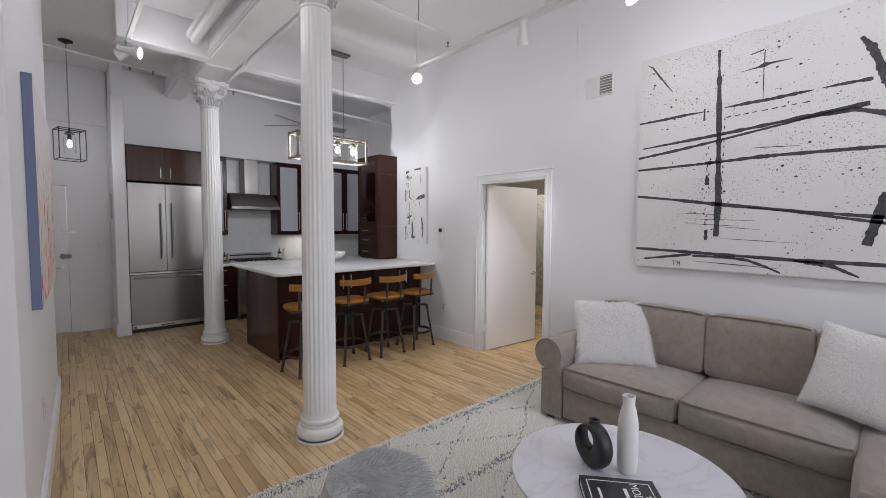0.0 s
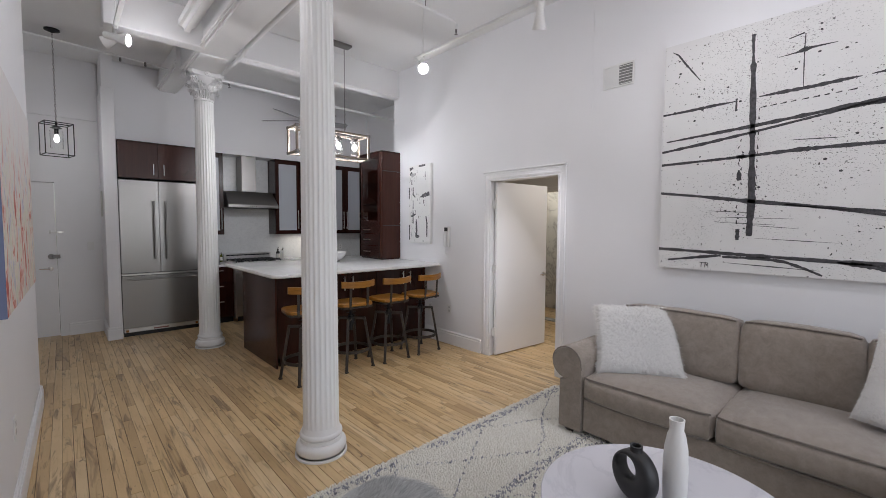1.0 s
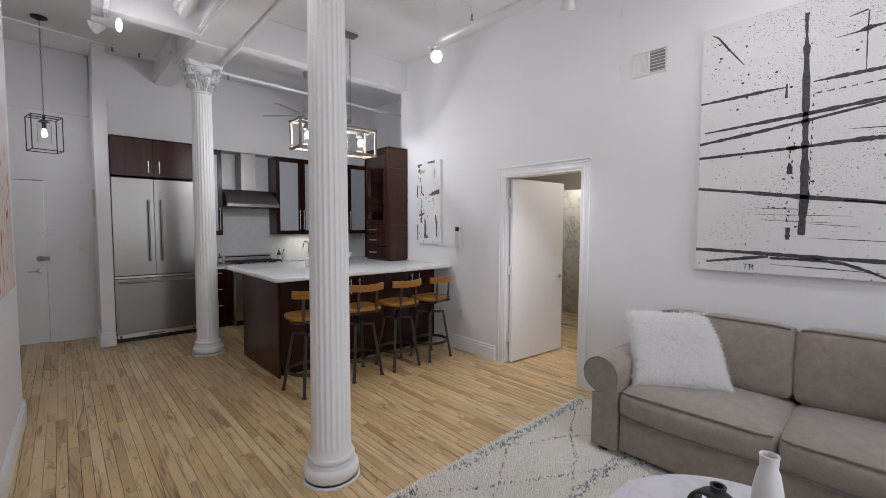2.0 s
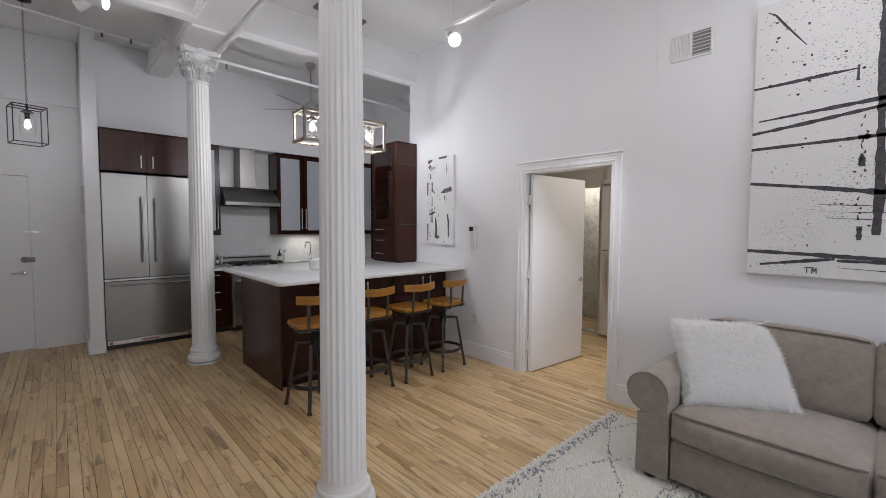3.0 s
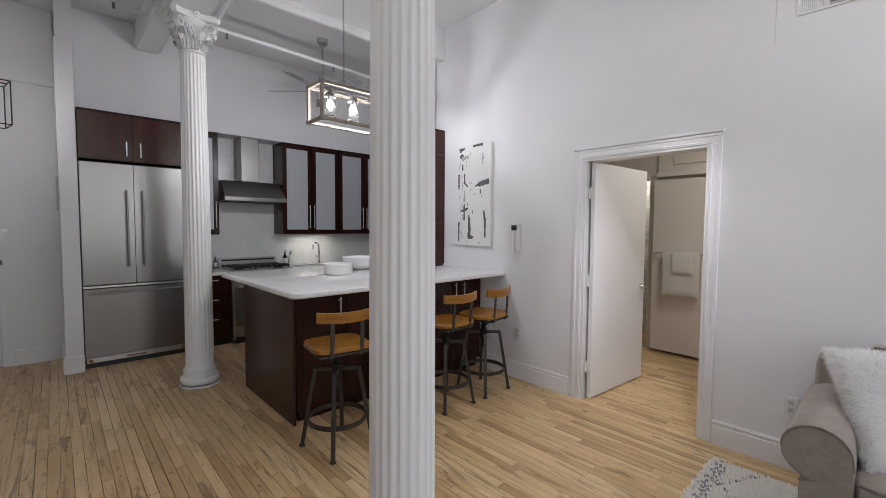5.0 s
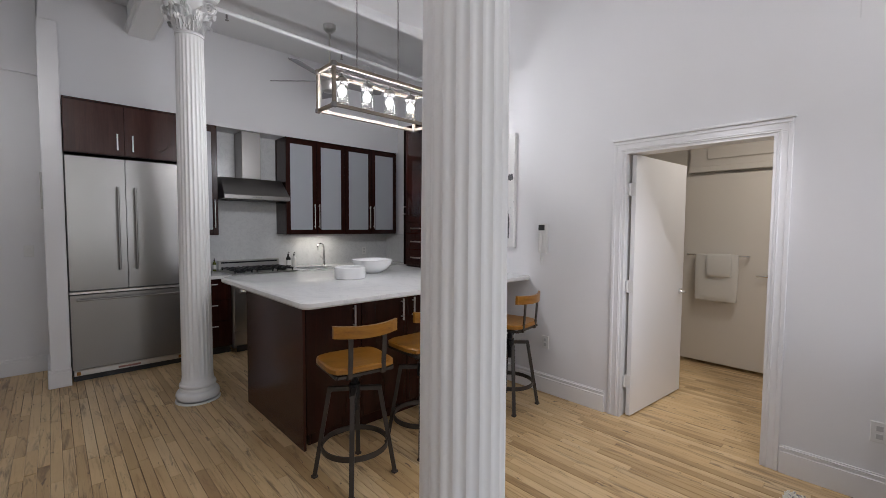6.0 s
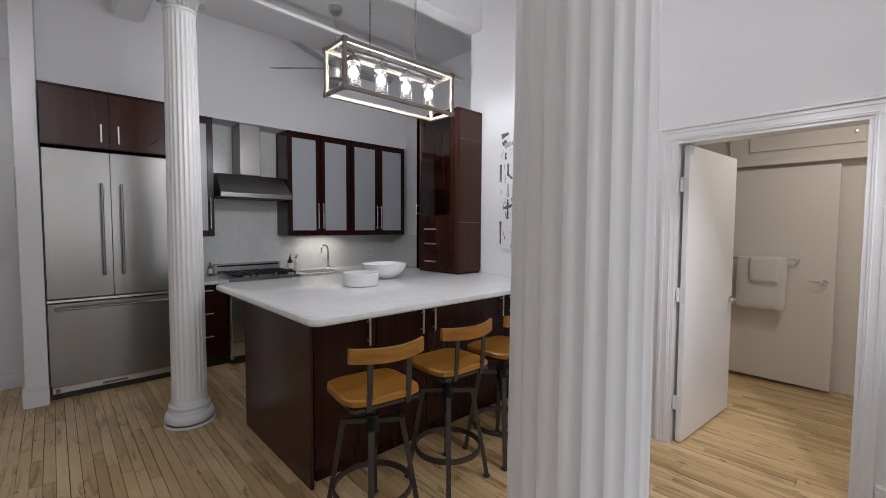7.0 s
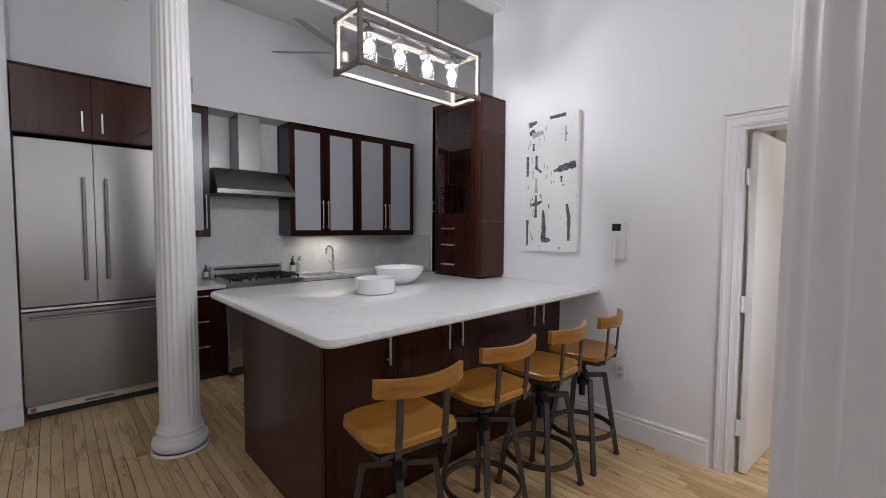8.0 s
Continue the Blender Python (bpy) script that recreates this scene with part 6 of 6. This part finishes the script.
for q in ((-BW / 2 + i, BW / 2 - i, BH / 2 - i - w, BH / 2 - i), (-BW / 2 + i, BW / 2 - i, -BH / 2 + i, -BH / 2 + i + w), (-BW / 2 + i, -BW / 2 + i + w, -BH / 2 + i + w, BH / 2 - i - w), (BW / 2 - i - w, BW / 2 - i, -BH / 2 + i + w, BH / 2 - i - w)):
    box(bm, *q, BT, BT + 0.0004)
part("border", bm, white_ink, front, "white printed frame")


def text_part(words, size, x, y, z, parent, mat):
    cu = bpy.data.curves.new("lettering", "FONT")
    cu.body, cu.size, cu.align_x, cu.extrude = words, size, "CENTER", 0.0003
    tmp = new("lettering", cu)
    me = bpy.data.meshes.new_from_object(tmp)
    bpy.data.objects.remove(tmp)
    me.materials.clear()
    me.materials.append(mat)
    o = new("lettering", me)
    o.parent = parent
    o.matrix_local = pose(x, y, z)
    return o


text_part("The", 0.034, 0.0, 0.088, BT + 0.0006, front, white_ink)
text_part("MODERN", 0.046, 0.0, 0.045, BT + 0.0006, front, white_ink)
part("lettering", box(box(B(), -0.06, 0.06, 0.012, 0.026, BT, BT + 0.0006), -0.05, 0.05, -0.09, -0.08, BT, BT + 0.0006), white_ink, front, "unreadable white lettering")

# fur ottoman
o = thing("ottoman", (1.03, 1.72, 0), "round grey faux fur ottoman on the rug", "ottoman")
bm = B()
lathe(bm, [(0.19, 0.02), (0.215, 0.05), (0.225, 0.2), (0.224, 0.385), (0.204, 0.452), (0.14, 0.482), (0.06, 0.490), (0.005, 0.492)], seg=40)
bmesh.ops.recalc_face_normals(bm, faces=bm.faces)
bm.normal_update()
fb = B()
random.seed(31)
for f in bm.faces:
    if len(f.verts) > 4:
        continue
    c, nn, vs = f.calc_center_median(), f.normal.copy(), [q.co.copy() for q in f.verts]
    for k in range(max(1, int(f.calc_area() * 22000))):
        a, b2 = random.random(), random.random()
        q = vs[0].lerp(vs[1], a).lerp(vs[3].lerp(vs[2], a), b2) if len(vs) == 4 else c
        turn = 2.2 * noise.noise((q.x * 5, q.y * 5, 3)) - 0.6
        swirl = Vector((math.cos(turn), math.sin(turn), -0.25)) * random.uniform(0.035, 0.06)
        fur(fb, q, nn, random.uniform(0.02, 0.05), 0.0014, swirl + Vector((random.gauss(0, 0.008), random.gauss(0, 0.008), random.gauss(0, 0.004))))
part("cushion", bm, grey_fur, o)
tagged(part("fur", fb, grey_fur, o, "long combed grey faux fur", 0), kind="stuff")

# ---- bedroom: towels, cabinet over the door ----
t = thing("towel", (5.73, 3.52, 1.20), "white bath towel folded over the towel bar", "towel", -91)
part("cloth", soft_box(-0.19, 0.19, -0.016, 0.03, -0.48, 0.012, 0.010, 0.004), towel_cloth, t)
t = thing("towel", (5.72, 3.49, 1.20), "small white hand towel folded over the bath towel", "towel", -91)
part("cloth", soft_box(-0.11, 0.11, -0.034, -0.002, -0.22, 0.020, 0.010, 0.003), towel_cloth, t)
c = thing("wall_cabinet", (5.90, 2.3, 2.16), "cream cupboard doors with knobs above the bathroom door", "cabinet")
part("body", box(B(), 0.0, 0.048, -1.2, 1.55, 0.0, 0.58), cream_paint, c)
part("shelf_edge", box(B(), -0.05, 0.048, -1.2, 1.55, -0.06, 0.0, 0.004, 1), cream_paint, c)
for y0, y1, ky in ((0.56, 1.38, 0.62), (-0.30, 0.54, 0.46)):
    d = part("door", box(B(), -0.02, 0.0, y0, y1, 0.08, 0.55, 0.003, 1), cream_paint, c)
    part("knob", lathe(B(), [(0.006, 0), (0.006, 0.012), (0.015, 0.018), (0.013, 0.028), (0.003, 0.03)], seg=16), chrome, d).matrix_local = pose(-0.02, ky, 0.17, 0, -90, 0)

# ---- strip floor, laid last ----
random.seed(41)
bm = B()
box(bm, -2.6, 6.9, -3.0, NY, -0.05, -0.011)
fl = structure("floor", bm, floor_gap, "worn maple strip floor with dark joints")
PW = 0.0575
LENGTHS = (0.36, 0.48, 0.62, 0.80, 1.0, 1.25)


def plank_verts(w, l, t=0.011, c=0.0012):
    a = [(-w / 2, -l / 2, -t), (w / 2, -l / 2, -t), (w / 2, l / 2, -t), (-w / 2, l / 2, -t)]
    b = [(-w / 2, -l / 2, -c), (w / 2, -l / 2, -c), (w / 2, l / 2, -c), (-w / 2, l / 2, -c)]
    d = [(-w / 2 + c, -l / 2 + c, 0), (w / 2 - c, -l / 2 + c, 0), (w / 2 - c, l / 2 - c, 0), (-w / 2 + c, l / 2 - c, 0)]
    return a + b + d


FACES = [(8, 9, 10, 11)] + [(i, (i + 1) % 4, (i + 1) % 4 + 4, i + 4) for i in range(4)] + [(i + 4, (i + 1) % 4 + 4, (i + 1) % 4 + 8, i + 8) for i in range(4)]
plank_mesh = {}
verts, faces, made = [], [], 0
k = 0
x = -2.59 + PW / 2
while x < 6.9:
    y = -2.9 - random.random() * 0.6 if x < WX else 1.0 - random.random() * 0.6
    while y < (2.50 if x < -1.2 else NY):
        ln = random.choice(LENGTHS)
        gap = random.choice((0.0008, 0.0012, 0.0018, 0.0026, 0.0042))
        cy = y + ln / 2
        dz = random.uniform(-0.0012, 0.0)
        near = 0.0 < x < 3.8 and 2.5 < cy < 5.6
        if near and made < 290:
            if (ln, gap) not in plank_mesh:
                me = bpy.data.meshes.new("plank")
                me.from_pydata(plank_verts(PW - gap, ln - 0.0015), [], FACES)
                me.materials.append(maple)
                plank_mesh[(ln, gap)] = me
            o = new("plank", plank_mesh[(ln, gap)])
            o.parent = fl
            o.location = (x, cy, dz)
            made += 1
        else:
            n0 = len(verts)
            verts += [(vx + x, vy + cy, vz + dz) for vx, vy, vz in plank_verts(PW - gap, ln - 0.0015)]
            faces += [tuple(i + n0 for i in f) for f in FACES]
        y += ln
    x += PW
me = bpy.data.meshes.new("planks")
me.from_pydata(verts, [], faces)
me.materials.append(maple)
o = new("planks", me)
o.parent = fl
tagged(o, "maple floor strips", kind="stuff")
